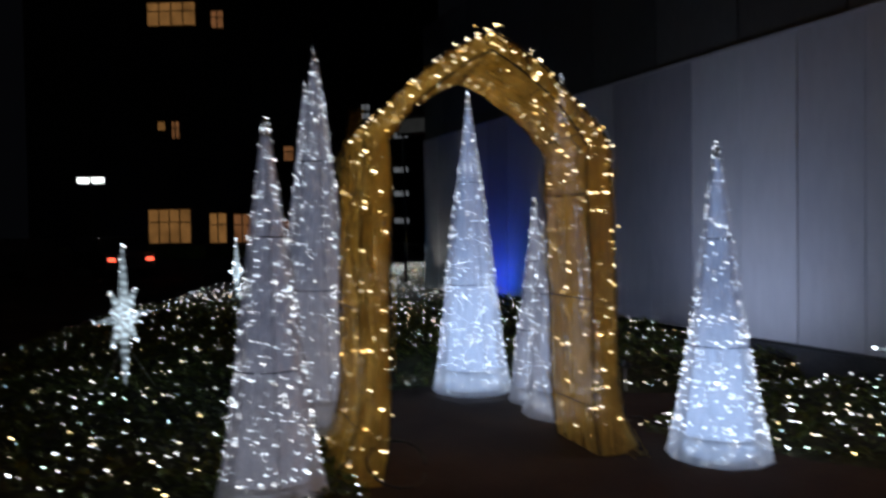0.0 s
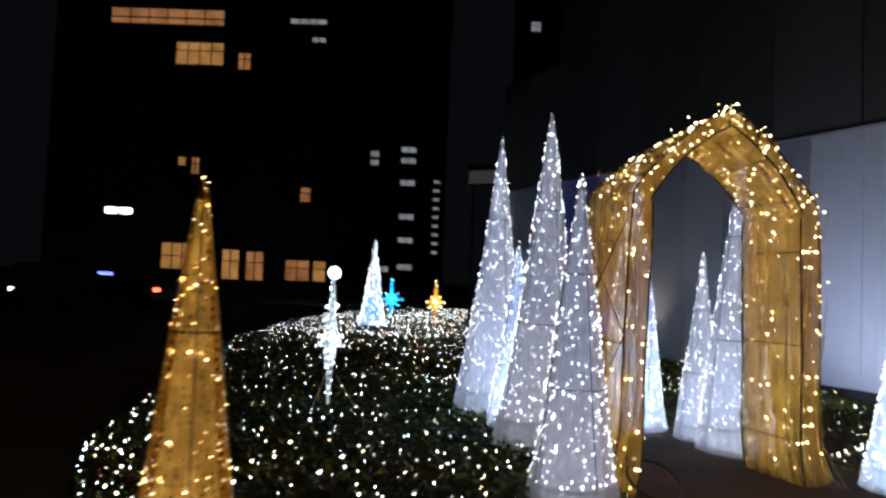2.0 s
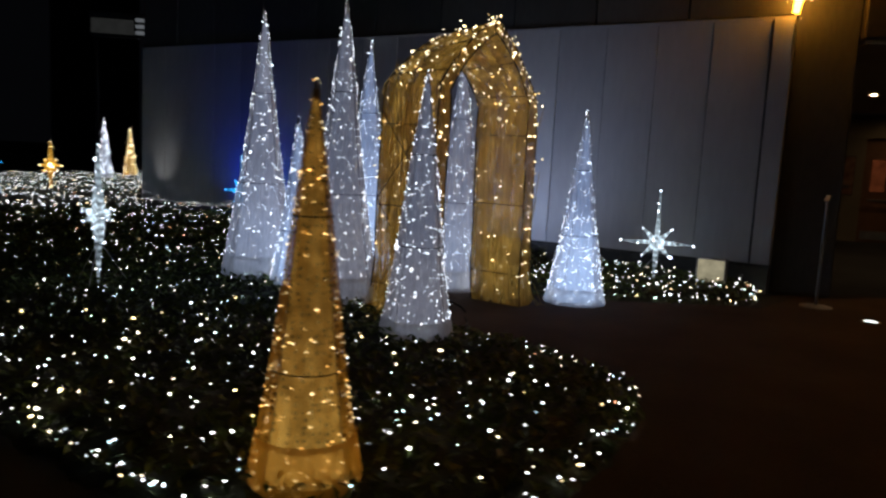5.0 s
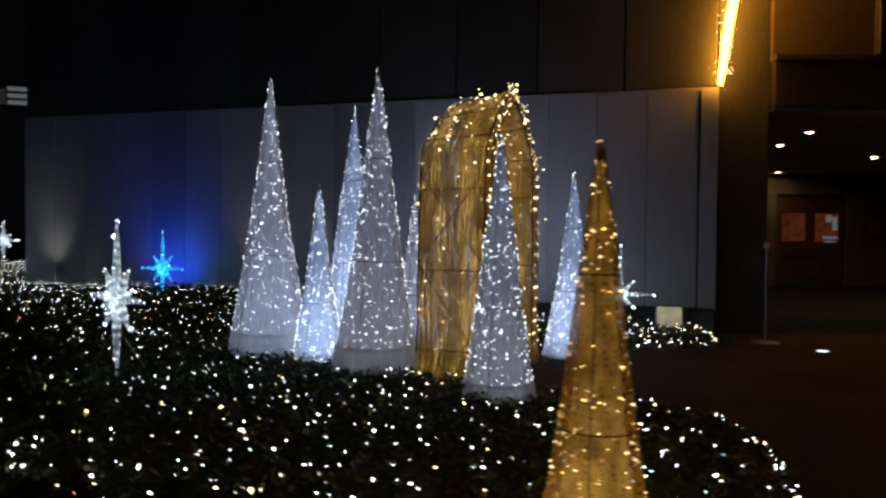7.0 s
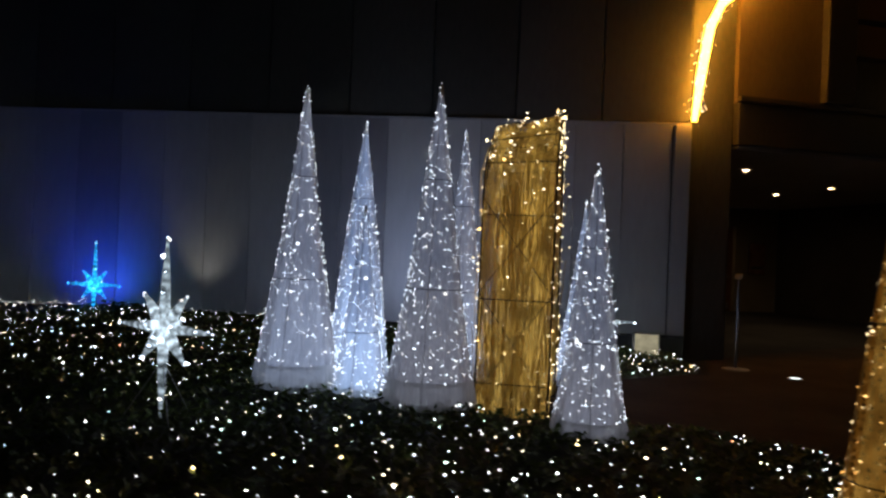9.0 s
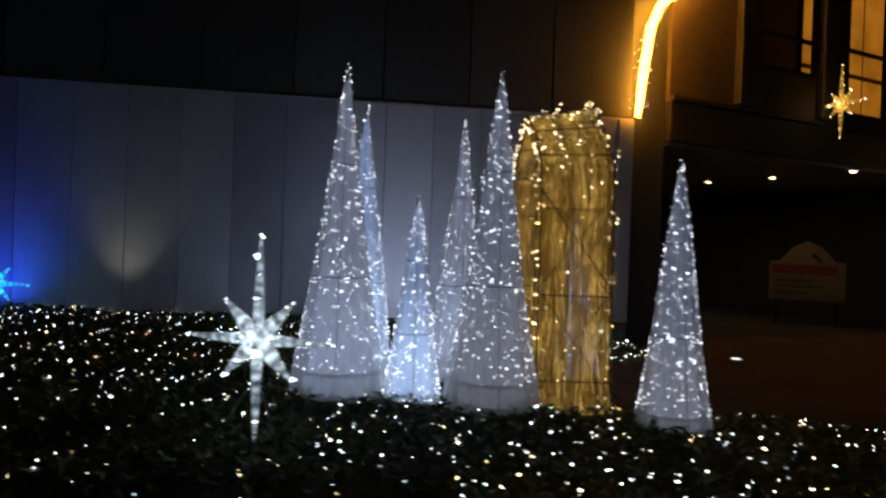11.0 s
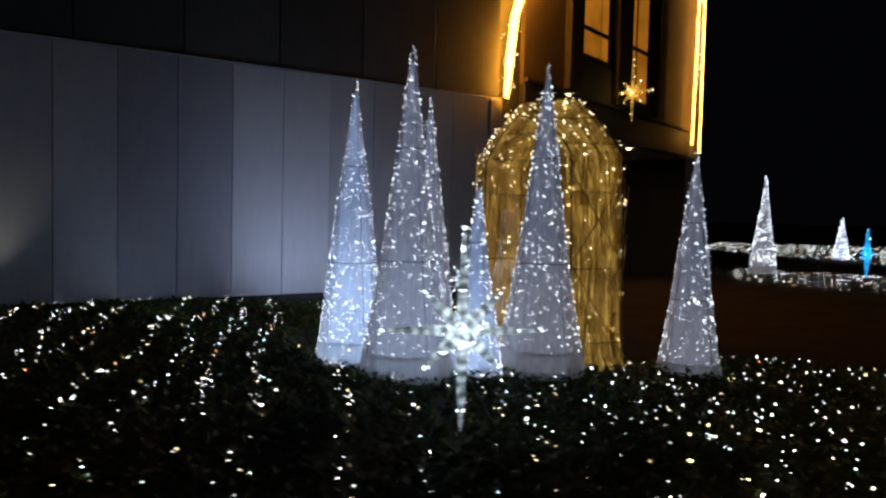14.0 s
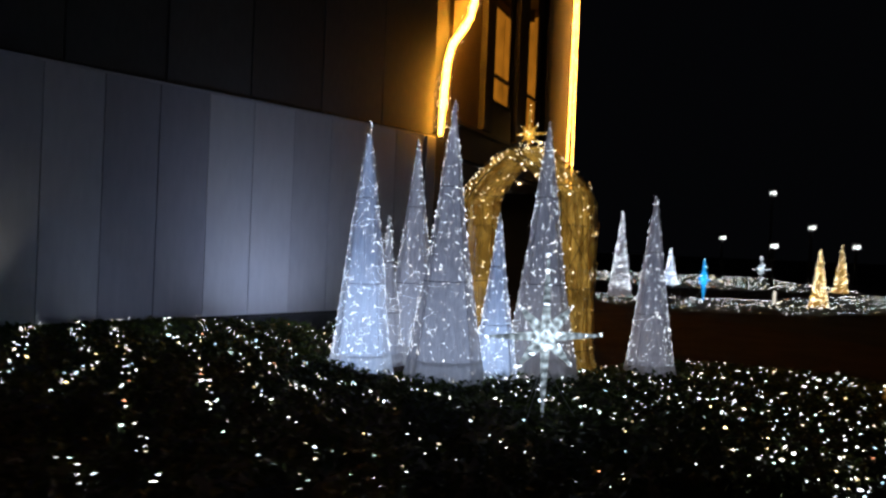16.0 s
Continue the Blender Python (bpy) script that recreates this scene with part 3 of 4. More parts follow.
        pts.append((r * math.cos(a) + lx * u, r * math.sin(a) + ly * u, u * h + 0.02))
    pts.append((lx, ly, h * 1.01))
    beads("light_string", pts, bead, led, t, rng)
    return t


GROUP = "white cones round the arch"
cone_tree(-1.52, 6.55, 0.20, 2.665, 0.33, CORE_WHITE, CLOTH_WHITE, WHITE_LED, 340, 1, "tall white netting cone with white lights beside the walk", GROUP)
cone_tree(-1.21, 5.43, 0.17, 2.655, 0.34, CORE_PALE, CLOTH_WHITE, WHITE_LED, 330, 2, "tall pale netting cone with white lights next to the arch", GROUP)
cone_tree(-1.19, 4.13, 0.10, 1.985, 0.26, CORE_PALE, CLOTH_WHITE, WHITE_LED, 270, 3, "medium pale netting cone before the arch", GROUP)
cone_tree(-0.18, 6.98, 0.04, 2.64, 0.335, CORE_BRIGHT, CLOTH_WHITE, COOL_LED, 560, 4, "tall bright bluish white cone behind the arch", GROUP, 0.35)
cone_tree(0.53, 6.21, 0.02, 2.61, 0.32, CORE_WHITE, CLOTH_WHITE, COOL_LED, 420, 5, "tall white cone with cool lights behind the arch", GROUP, 0.2)
cone_tree(0.35, 6.58, 0.03, 1.68, 0.21, CORE_WHITE, CLOTH_WHITE, WHITE_LED, 200, 6, "small slender white cone behind the arch", GROUP)
cone_tree(-1.38, 6.0, 0.12, 1.70, 0.21, CORE_BRIGHT, CLOTH_WHITE, COOL_LED, 300, 7, "small bright white cone between two tall cones", GROUP, 0.3)
cone_tree(1.35, 5.17, 0.01, 1.945, 0.28, CORE_BRIGHT, CLOTH_WHITE, COOL_LED, 420, 8, "bright bluish white cone standing on the paving", GROUP, 0.45)
cone_tree(-2.76, 2.37, 0.08, 1.65, 0.215, CORE_AMBER, CLOTH_AMBER, AMBER_LED, 150, 9, "golden netting cone with warm lights at the bed edge", "", tiers=(0.30, 0.68), bead=0.0052)
# cones far off on the planting
cone_tree(-3.67, 15.56, 0.32, 2.17, 0.28, CORE_BLUE, CLOTH_WHITE, COOL_LED, 260, 10, "far white cone with a bluish glow on the bed", "far cones", bead=0.014)
cone_tree(-0.4, 24.15, 0.32, 2.12, 0.24, CORE_WHITE, CLOTH_WHITE, WHITE_LED, 160, 12, "far pale cone at the end of the bed", "far cones", bead=0.018)
cone_tree(0.7, 26.2, 0.3, 1.97, 0.22, CORE_GOLD, CLOTH_GOLD, GOLD_LED, 110, 17, "far golden cone at the end of the bed", "far golden cones", bead=0.018)
cone_tree(11.49, -4.0, 0.04, 2.65, 0.33, CORE_PALE, CLOTH_WHITE, WHITE_LED, 260, 13, "far white cone on the bed past the entrance", "far cones", bead=0.016)
cone_tree(19.2, -11.8, 0.05, 1.65, 0.30, CORE_BRIGHT, CLOTH_WHITE, COOL_LED, 160, 14, "far bluish white cone past the entrance", "far cones", bead=0.022)
cone_tree(8.3, -8.6, 0.05, 1.72, 0.24, CORE_GOLD, CLOTH_GOLD, GOLD_LED, 130, 15, "far golden cone past the entrance", "far golden cones", bead=0.024)
cone_tree(15.4, -17.6, 0.05, 2.05, 0.30, CORE_GOLD, CLOTH_GOLD, GOLD_LED, 120, 16, "far slim golden cone past the entrance", "far golden cones", bead=0.024)

# ---- arch ----
ARCH = Matrix.Translation((-0.15, 5.16, 0)) @ Matrix.Rotation(radians(21), 4, "Z")
HALF, DEPTH, SHO, TOP = 0.72, 0.57, 1.95, 2.62
arch = thing("light_arch", ARCH, "golden netting arch with warm lights over the walk", "arch")


def arch_line(offset):
    """Outline across the arch at an offset outwards from its middle line: x and z, from foot to foot."""
    half = []
    for i in range(33):
        u = i / 32
        if u < 0.55:
            z = SHO * u / 0.55
            x = HALF + 0.13 * max(0, 1 - z / 0.55) ** 2 + 0.02 * math.sin(z * 2.2)
        else:
            v = (u - 0.55) / 0.45
            x = HALF * (1 - v) ** 0.86 * (1 + 0.05 * math.sin(math.pi * v)) if v < 1 else 0
            z = SHO + (TOP - SHO - 0.07) * (0.72 * v + 0.28 * math.sin(v * math.pi / 2))
        half.append(Vector((x, 0, z)))
    line = half + [Vector((-p.x, 0, p.z)) for p in half[-2::-1]]
    res = []
    for i, p in enumerate(line):
        a, b = line[max(i - 1, 0)], line[min(i + 1, len(line) - 1)]
        tng = (b - a).normalized()
        nrm = Vector((tng.z, 0, -tng.x))
        res.append(p + nrm * offset * (1 - 0.38 * max(0.0, min(1.0, (p.z - SHO + 0.2) / 0.5)) + 0.7 * max(0.0, 1 - p.z / 0.6) ** 2))
    return res


outer, inner = arch_line(0.085), arch_line(-0.085)


def sheet(rows, name, mat, parent, seed, wob=0.012):
    rng = random.Random(seed)
    bm = bmesh.new()
    vs = [[bm.verts.new(p + Vector((rng.uniform(-wob, wob), rng.uniform(-wob, wob), rng.uniform(-wob, wob) if p.z > 0.05 else 0))) for p in row] for row in rows]
    for a, b in zip(vs, vs[1:]):
        for i in range(len(a) - 1):
            bm.faces.new((a[i], a[i + 1], b[i + 1], b[i]))
    return part(name, bm, mat, parent, smooth=True)


def shift(line, y):
    """The outline at a depth; the gable sags a little towards the back."""
    return [Vector((p.x, y, p.z - 0.10 * max(0.0, (p.z - SHO) / (TOP - SHO)) * (y / DEPTH + 0.5))) for p in line]


ys = [-DEPTH / 2 + DEPTH * i / 6 for i in range(7)]
sheet([shift(outer, y) for y in ys], "outer_netting", CLOTH_FLANK, arch, 1)
sheet([shift(inner, y) for y in ys], "inner_netting", CLOTH_GOLD, arch, 2)
for y in (-DEPTH / 2, DEPTH / 2):
    mid = [(a + b) / 2 for a, b in zip(outer, inner)]
    sheet([shift(outer, y), shift(mid, y), shift(inner, y)], "face_netting", CLOTH_GOLD, arch, 3)
# light net between the nettings
bm = bmesh.new()
rng = random.Random(8)
for _ in range(70):
    ln = arch_line(rng.uniform(-0.065, 0.07))
    sway = rng.uniform(0.02, 0.07)
    y, ph = rng.uniform(-DEPTH / 2 + 0.03, DEPTH / 2 - 0.03), rng.uniform(0, 6)
    va = [bm.verts.new((p.x, y + sway * math.sin(2.3 * p.z + ph), p.z + 0.015 - 0.10 * max(0.0, (p.z - SHO) / (TOP - SHO)) * (y / DEPTH + 0.5))) for p in ln]
    vb = [bm.verts.new((p.x + 0.002, y + 0.0045 + sway * math.sin(2.3 * p.z + ph), p.z + 0.015 - 0.10 * max(0.0, (p.z - SHO) / (TOP - SHO)) * (y / DEPTH + 0.5))) for p in ln]
    for i in range(len(ln) - 1):
        bm.faces.new((va[i], va[i + 1], vb[i + 1], vb[i]))
part("light_net", bm, CORE_STRAND, arch)
for ln in (outer, inner):
    for y in (-DEPTH / 2, DEPTH / 2):
        part("wire_frame", tube(shift(ln, y), 0.007, 5), WIRE, arch)
for k in (3, 9, 15, 20, 26, 32, 38, 44, 49, 55, 61):
    a, b = outer[k], inner[k]
    for p in (a, b):
        part("brace", tube([shift([p], -DEPTH / 2)[0], shift([p], DEPTH / 2)[0]], 0.0045, 5), WIRE, arch)
for sx in (-1, 1):
    for z0, z1 in ((0.25, 1.05), (1.05, 1.8)):
        xo = sx * (HALF + 0.10)
        part("cross_wire", tube([(xo, -DEPTH / 2, z0), (xo, DEPTH / 2, z1)], 0.004, 5), WIRE, arch)
        part("cross_wire", tube([(xo, DEPTH / 2, z0), (xo, -DEPTH / 2, z1)], 0.004, 5), WIRE, arch)
# straw strands hanging over the netting
rng = random.Random(33)
vs, fs = [], []
for _ in range(380):
    sx = rng.choice((-1, 1))
    z1 = rng.uniform(0.35, 2.2)
    z0 = max(0.01, z1 - rng.uniform(0.25, 0.9))
    lean = rng.gauss(0, 0.07)
    if rng.random() < 0.5:
        y = rng.uniform(-DEPTH / 2, DEPTH / 2)
        xa = sx * (HALF + 0.095 + 0.10 * max(0, 1 - z0 / 0.45) ** 2)
        xb = sx * (HALF + 0.095 + 0.10 * max(0, 1 - z1 / 0.45) ** 2) * (1 if z1 < SHO else 0.9)
        quad = [(xa, y, z0), (xa, y + 0.006, z0), (xb, y + lean + 0.006, z1), (xb, y + lean, z1)]
    else:
        y = rng.choice((-1, 1)) * (DEPTH / 2 + 0.006)
        x = sx * (HALF + rng.uniform(-0.09, 0.10))
        quad = [(x + sx * 0.08 * max(0, 1 - z0 / 0.45), y, z0), (x + sx * 0.08 * max(0, 1 - z0 / 0.45) + 0.006, y, z0), (x + lean * 0.4 + 0.006, y, min(z1, 1.95)), (x + lean * 0.4, y, min(z1, 1.95))]
    k = len(vs)
    vs += quad
    fs.append((k, k + 1, k + 2, k + 3))
for _ in range(130):
    sx, sy = rng.choice((-1, 1)), rng.choice((-1, 1))
    x, y = sx * (HALF + rng.uniform(-0.05, 0.16)), sy * rng.uniform(0.05, DEPTH / 2 + 0.03)
    far, z1 = rng.uniform(0.05, 0.26), rng.uniform(0.05, 0.32)
    xe, ye = x + sx * far * rng.uniform(0.2, 1.0), y + sy * far * rng.uniform(-0.2, 0.8)
    k = len(vs)
    vs += [(x, y, z1), (x + 0.005, y, z1), (xe + 0.005, ye, 0.012), (xe, ye, 0.012)]
    fs.append((k, k + 1, k + 2, k + 3))
me = bpy.data.meshes.new("straw")
me.from_pydata(vs, [], fs)
me.materials.append(STRAW)
so = new("straw", me)
so.parent = arch
tagged(so, kind="stuff")
rng = random.Random(21)
pts = []
for _ in range(520):
    k = rng.randrange(64)
    u = rng.random()
    face = rng.random()
    if face < 0.40:
        p = outer[k].lerp(outer[k + 1], u)
        y = rng.choice((-0.5, -0.17, 0.17, 0.5)) * DEPTH + rng.gauss(0, 0.035)
        pts.append((p.x * 0.985, y, shift([p], y)[0].z + 0.008))
    elif face < 0.85:
        p = outer[k].lerp(inner[k], u)
        y = rng.choice((-1, 1)) * (DEPTH / 2 + 0.012)
        pts.append((p.x, y, shift([p], y)[0].z))
    else:
        p = inner[k].lerp(inner[k + 1], u)
        pts.append((p.x * 0.985, rng.uniform(-DEPTH / 2, DEPTH / 2), p.z - 0.01))
for _ in range(16):
    pts.append((rng.uniform(-0.10, 0.10), -DEPTH / 2 + rng.uniform(-0.03, 0.05), TOP + rng.uniform(-0.12, 0.03)))
for _ in range(9):
    pts.append((rng.uniform(-0.16, 0.02), rng.uniform(-0.05, DEPTH / 2), TOP + rng.uniform(-0.14, -0.02)))
beads("light_string", pts, 0.0094, GOLD_LED, arch, rng)

# ---- star displays ----


def star(x, y, zc, up, down, side, diag, mat, led, label, turn=0.0, width=0.035, legs=True, bead=0.013, ground=0.0):
    """An eight-pointed star of tapered acrylic rods with lamps along them; turn is the bearing of its side arms."""
    t = thing("star_light", pose(x, y, zc, 0, 0, turn), label, "star light")
    k = 0.7071
    front = diag * 0.42
    spikes = [((0, 0, 1), up), ((0, 0, -1), down), ((1, 0, 0), side), ((-1, 0, 0), side), ((0.4, 1, 0.4), front), ((-0.4, 1, -0.4), front), ((0.4, -1, -0.4), front), ((-0.4, -1, 0.4), front)]
    for a in (-k, k):
        for b in (-k, k):
            spikes += [((a, 0, b), diag)]
    pts = []
    for dvec, ln in spikes:
        dv = Vector(dvec).normalized()
        w = width * (1.25 if ln < side * 0.8 else 1.0)
        part("spike", tube([dv * 0.015, dv * min(0.35 * ln, 0.10), dv * ln * 0.62, dv * ln], [w * 0.5, w, w * 0.66, w * 0.2], 6), mat, t)
        n = max(2, int(ln / 0.10))
        for i in range(1, n + 1):
            q = dv * (ln * i / n)
            for _ in range(2 if i < n else 1):
                pts.append((q.x + random.uniform(-0.6, 0.6) * w, q.y + random.uniform(-0.6, 0.6) * w, q.z + random.uniform(-0.02, 0.02)))
        pts.append(tuple(dv * (ln + 0.012)))
    r = width * 0.9
    for i in range(14):
        v = Vector((random.gauss(0, 1), random.gauss(0, 1), random.gauss(0, 1))).normalized() * r
        pts.append(tuple(v))
    bm = bmesh.new()
    bmesh.ops.create_icosphere(bm, subdivisions=2, radius=r)
    part("hub", bm, mat, t)
    beads("light_string", pts, bead, led, t)
    if legs:
        for a in (0.6, 2.7, 4.8):
            foot = (0.26 * math.cos(a), 0.26 * math.sin(a), ground - zc)
            part("stay_wire", tube([(0, 0, -down * 0.35), foot], 0.004, 5), STEEL, t)
        part("stake", tube([(0, 0, -down * 0.95), (0, 0, ground - zc - 0.02)], 0.008, 6), STEEL, t)
    return t


star(-2.98, 6.34, 0.79, 0.57, 0.58, 0.45, 0.29, STAR_WHITE, COOL_LED, "white acrylic star light with long spikes in the bed", 90, 0.036, bead=0.0135, ground=0.18)
star(-0.10, 11.65, 0.72, 0.57, 0.44, 0.40, 0.24, STAR_BLUE, BLUE_LED, "blue star light before the hoarding", 110, 0.034, bead=0.017, ground=0.3)
star(2.92, 5.49, 0.56, 0.60, 0.46, 0.40, 0.22, STAR_WHITE, COOL_LED, "white star light at the foot of the hoarding", -52, 0.03, bead=0.016, ground=0.1)
star(-4.0, 12.4, 0.85, 0.52, 0.5, 0.30, 0.18, STAR_WHITE, COOL_LED, "slim white star light far on the bed", 95, 0.05, bead=0.02, ground=0.3)
star(-3.57, 18.9, 0.85, 0.5, 0.45, 0.3, 0.2, STAR_BLUE, BLUE_LED, "far blue star light on the bed", 0, 0.06, bead=0.024, ground=0.3)
star(-2.38, 17.8, 0.85, 0.5, 0.45, 0.2, 0.16, STAR_GOLD, GOLD_LED, "far golden star light on the bed", 0, 0.06, bead=0.024, ground=0.3)
star(1.75, 26.3, 0.95, 0.55, 0.5, 0.4, 0.25, STAR_WHITE, COOL_LED, "white star light at the far end of the bed", 0, 0.07, bead=0.026, ground=0.3)
star(10.06, -5.98, 0.70, 0.6, 0.6, 0.2, 0.16, STAR_BLUE, BLUE_LED, "far blue star light past the entrance", 0, 0.07, bead=0.026, ground=0.05)
star(20.5, -18.2, 0.85, 0.6, 0.6, 0.5, 0.25, STAR_WHITE, COOL_LED, "far white star light past the entrance", 0, 0.06, bead=0.028, ground=0.05)

# ---- small things in the planting ----


def cable(points, label):
    return tagged(mesh_ob("cable", tube(points, 0.008, 6), WIRE), label, "cable")


cable([(-0.62 + 0.16 * math.cos(a), 4.55 + 0.14 * math.sin(a), 0.16 + 0.09 * math.sin(a * 0.9)) for a in [i * 0.45 for i in range(15)]], "coiled black power cable at the foot of the arch")
cable([(0.62, 5.7, 0.02), (0.85, 5.95, 0.05), (1.0, 5.75, 0.1), (1.2, 5.5, 0.06), (1.3, 5.3, 0.02)], "black power cable lying by the bright cone")
cable([(-1.6, 5.75, 0.19), (-1.45, 5.6, 0.24), (-1.2, 5.75, 0.2), (-1.0, 5.5, 0.08)], "black power cable between two cones")

lb = thing("light_box", Matrix.Translation((3.45, 5.09, 0.06)) @ WALLROT, "small lit sign box among the lights by the hoarding", "sign box")
part("case", box(Matrix.Translation((0, 0, 0.19)), (0.34, 0.10, 0.34), 0.012), STEEL, lb)
part("lit_face", box(Matrix.Translation((0, -0.054, 0.19)), (0.30, 0.008, 0.30), 0.003), glow("yellowish_sign_face", (1.0, 0.9, 0.6), 0.3, False, 0.6, 9), lb)
for dx in (-0.1, 0.1):
    part("foot", box(Matrix.Translation((dx, 0, 0.01)), (0.04, 0.14, 0.02)), WIRE, lb)

for s, out, *_ in WASHERS:
    p = at_wall(s, out + 0.12, 0.2)
    wl = thing("wall_washer", Matrix.Translation(p) @ WALLROT, "small black spotlight on a stake in the planting", "spotlight", "wall washers")
    part("housing", tube([(0, 0, 0.02), (0, 0.02, 0.07)], [0.04, 0.045], 12), WIRE, wl)
    part("stake", tube([(0, 0, -0.25), (0, 0, 0.03)], 0.008, 6), STEEL, wl)

post = thing("barrier_post", pose(3.92, 4.06, 0), "slim metal stand with a small white sign by the wall corner", "post")
part("base", lathe([(0.001, 0.0), (0.17, 0.0), (0.17, 0.012), (0.03, 0.03), (0.001, 0.03)], 20), STEEL, post)
part("pole", tube([(0, 0, 0.02), (0, 0, 1.16)], 0.018, 8), STEEL, post)
part("sign_plate", box(pose(0, 0, 1.2, 20, 0, 45), (0.16, 0.02, 0.07), 0.004), PAPER, post)

gl = thing("ground_light", pose(3.65, 3.34, 0.006), "round light set into the paving", "ground light")
part("rim", lathe([(0.09, 0.0), (0.09, 0.012), (0.07, 0.012), (0.07, 0.0)], 20), STEEL, gl)
part("lens", lathe([(0.068, 0.008), (0.04, 0.014), (0.001, 0.015)], 20), LAMPWHITE, gl)

# ---- entrance building ----
FROT = Matrix(((E.x, N.x, 0, 0), (E.y, N.y, 0, 0), (0, 0, 1, 0), (0, 0, 0, 1)))


def fbox(s0, s1, i0, i1, z0, z1, bevel=0.0):
    return box(Matrix.Translation(at_front((s0 + s1) / 2, (i0 + i1) / 2, (z0 + z1) / 2)) @ FROT, (s1 - s0, i1 - i0, z1 - z0), bevel)


front = thing("entrance_building", Matrix.Identity(4), "dark entrance building with golden arch of lights over a canopy", "building")
part("pier", fbox(0.05, 0.75, 0.15, 1.1, 0, 13.2, 0.02), CLADDING, front)
part("pier", fbox(8.75, 9.6, 0.1, 1.1, 3.0, 13.2, 0.02), STONE, front)
# same pier below the ropes; its shade is put in as a dark material
part("shaded_pier_base", fbox(8.8, 9.55, 0.16, 1.05, 0, 2.995, 0.02), DARKTRIM, front)
part("canopy", fbox(0.76, 8.74, 0.05, 9.2, 3.02, 3.62, 0.02), DARKTRIM, front, "dark flat canopy")
part("soffit", fbox(0.8, 8.7, 0.12, 9.1, 2.97, 3.015), SOFFIT, front)
part("side_wall", fbox(0.05, 0.3, 1.1, 10.5, 0, 3.0), STONE, front)
part("side_wall", fbox(9.1, 9.6, 1.1, 10.5, 0, 13.2), DARKTRIM, front)
part("back_wall", fbox(0.3, 9.1, 9.6, 9.9, 2.45, 3.0), STONE, front)
for s0, s1 in ((0.3, 1.4), (2.9, 4.2), (5.5, 5.75), (7.7, 9.1)):
    part("back_wall", fbox(s0, s1, 9.6, 9.9, 0, 2.45), STONE, front)
# upper storey: piers, recessed wall and lit windows
for s0, s1, z0, z1 in ((0.75, 2.68, 3.62, 13.2), (4.05, 4.86, 3.62, 13.2), (6.08, 8.75, 3.62, 13.2), (2.68, 4.05, 3.62, 4.40), (4.86, 6.08, 3.62, 3.88),
                       (2.68, 4.05, 8.2, 13.2), (4.86, 6.08, 8.2, 13.2)):
    part("upper_wall", fbox(s0, s1, 0.08, 0.16, z0, z1), UPPERWALL, front)
for s0, s1 in ((2.1, 2.6), (4.12, 4.8), (6.3, 6.7)):
    part("upper_pier", fbox(s0, s1, -0.06, 0.078, 3.71, 11.0, 0.02), DARKTRIM, front)
part("room_back_wall", fbox(0.8, 9.09, 1.75, 1.9, 3.62, 8.4), STONE, front)
part("room_ceiling", fbox(0.8, 8.74, 0.17, 1.74, 8.25, 8.4), DARKTRIM, front)
# emissive panels stand in for room walls lit gold; no lamp is inside
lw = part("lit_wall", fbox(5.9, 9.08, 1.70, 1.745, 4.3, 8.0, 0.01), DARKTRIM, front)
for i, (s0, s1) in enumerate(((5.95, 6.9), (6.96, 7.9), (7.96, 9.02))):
    part("lit_panel", fbox(s0, s1, 1.685, 1.698, 4.4, 5.2), ROOM_GLOW, lw, "panel glowing gold in place of the room's light")
    part("lit_panel", fbox(s0, s1, 1.685, 1.698, 5.3, 7.9), ROOM_GLOW, lw, "panel glowing gold in place of the room's light")
part("lit_panel", fbox(8.73, 8.746, 0.22, 1.08, 3.9, 8.0), ROOM_GLOW, lw, "panel glowing gold in place of the room's light")
part("lit_panel", fbox(9.075, 9.095, 1.12, 1.66, 3.9, 8.0), ROOM_GLOW, lw, "panel glowing gold in place of the room's light")
for s0, s1, z0, bars in ((2.70, 4.03, 4.42, (5.0,)), (4.88, 6.06, 3.9, (5.05,))):
    wdw = part("window_frame", fbox(s0, s1, 0.09, 0.15, z0, z0 + 0.06), DARKTRIM, front)
    for zb in bars:
        part("mullion", fbox(s0, s1, 0.09, 0.15, zb - 0.03, zb + 0.03), DARKTRIM, wdw)
part("parapet_coping", fbox(0.76, 8.74, 0.0, 0.10, 3.625, 3.70, 0.01), DARKTRIM, front)
# doors at the back of the porch
for s0, s1 in ((1.4, 2.9), (4.2, 5.5), (5.75, 7.7)):
    dr = part("door", fbox(s0, s1, 9.7, 9.78, 0.0, 2.45, 0.01), WOODDOOR, front)
    part("door_glass", fbox(s0 + 0.2, (s0 + s1) / 2 - 0.14, 9.68, 9.695, 1.2, 1.95), DOORGLASS, dr)
    part("door_glass", fbox((s0 + s1) / 2 + 0.14, s1 - 0.2, 9.68, 9.695, 1.2, 1.95), DOORGLASS, dr)
    part("kick_plate", fbox(s0 + 0.1, s1 - 0.1, 9.685, 9.698, 0.06, 0.26), STEEL, dr)
    part("push_bar", fbox(s0 + 0.15, s1 - 0.15, 9.60, 9.63, 0.98, 1.02, 0.008), STEEL, dr)
# glowing bars added on one pane for its white notice and reflections
for s0, s1, z0, z1 in ((7.14, 7.30, 1.72, 1.9), (7.06, 7.46, 1.27, 1.33), (7.10, 7.42, 1.18, 1.21), (7.33, 7.44, 1.5, 1.86)):
    part("notice_glint", fbox(s0, s1, 9.655, 9.675, z0, z1), WHITEWIN, dr, "glowing white bar put on the glass for a notice and reflection")
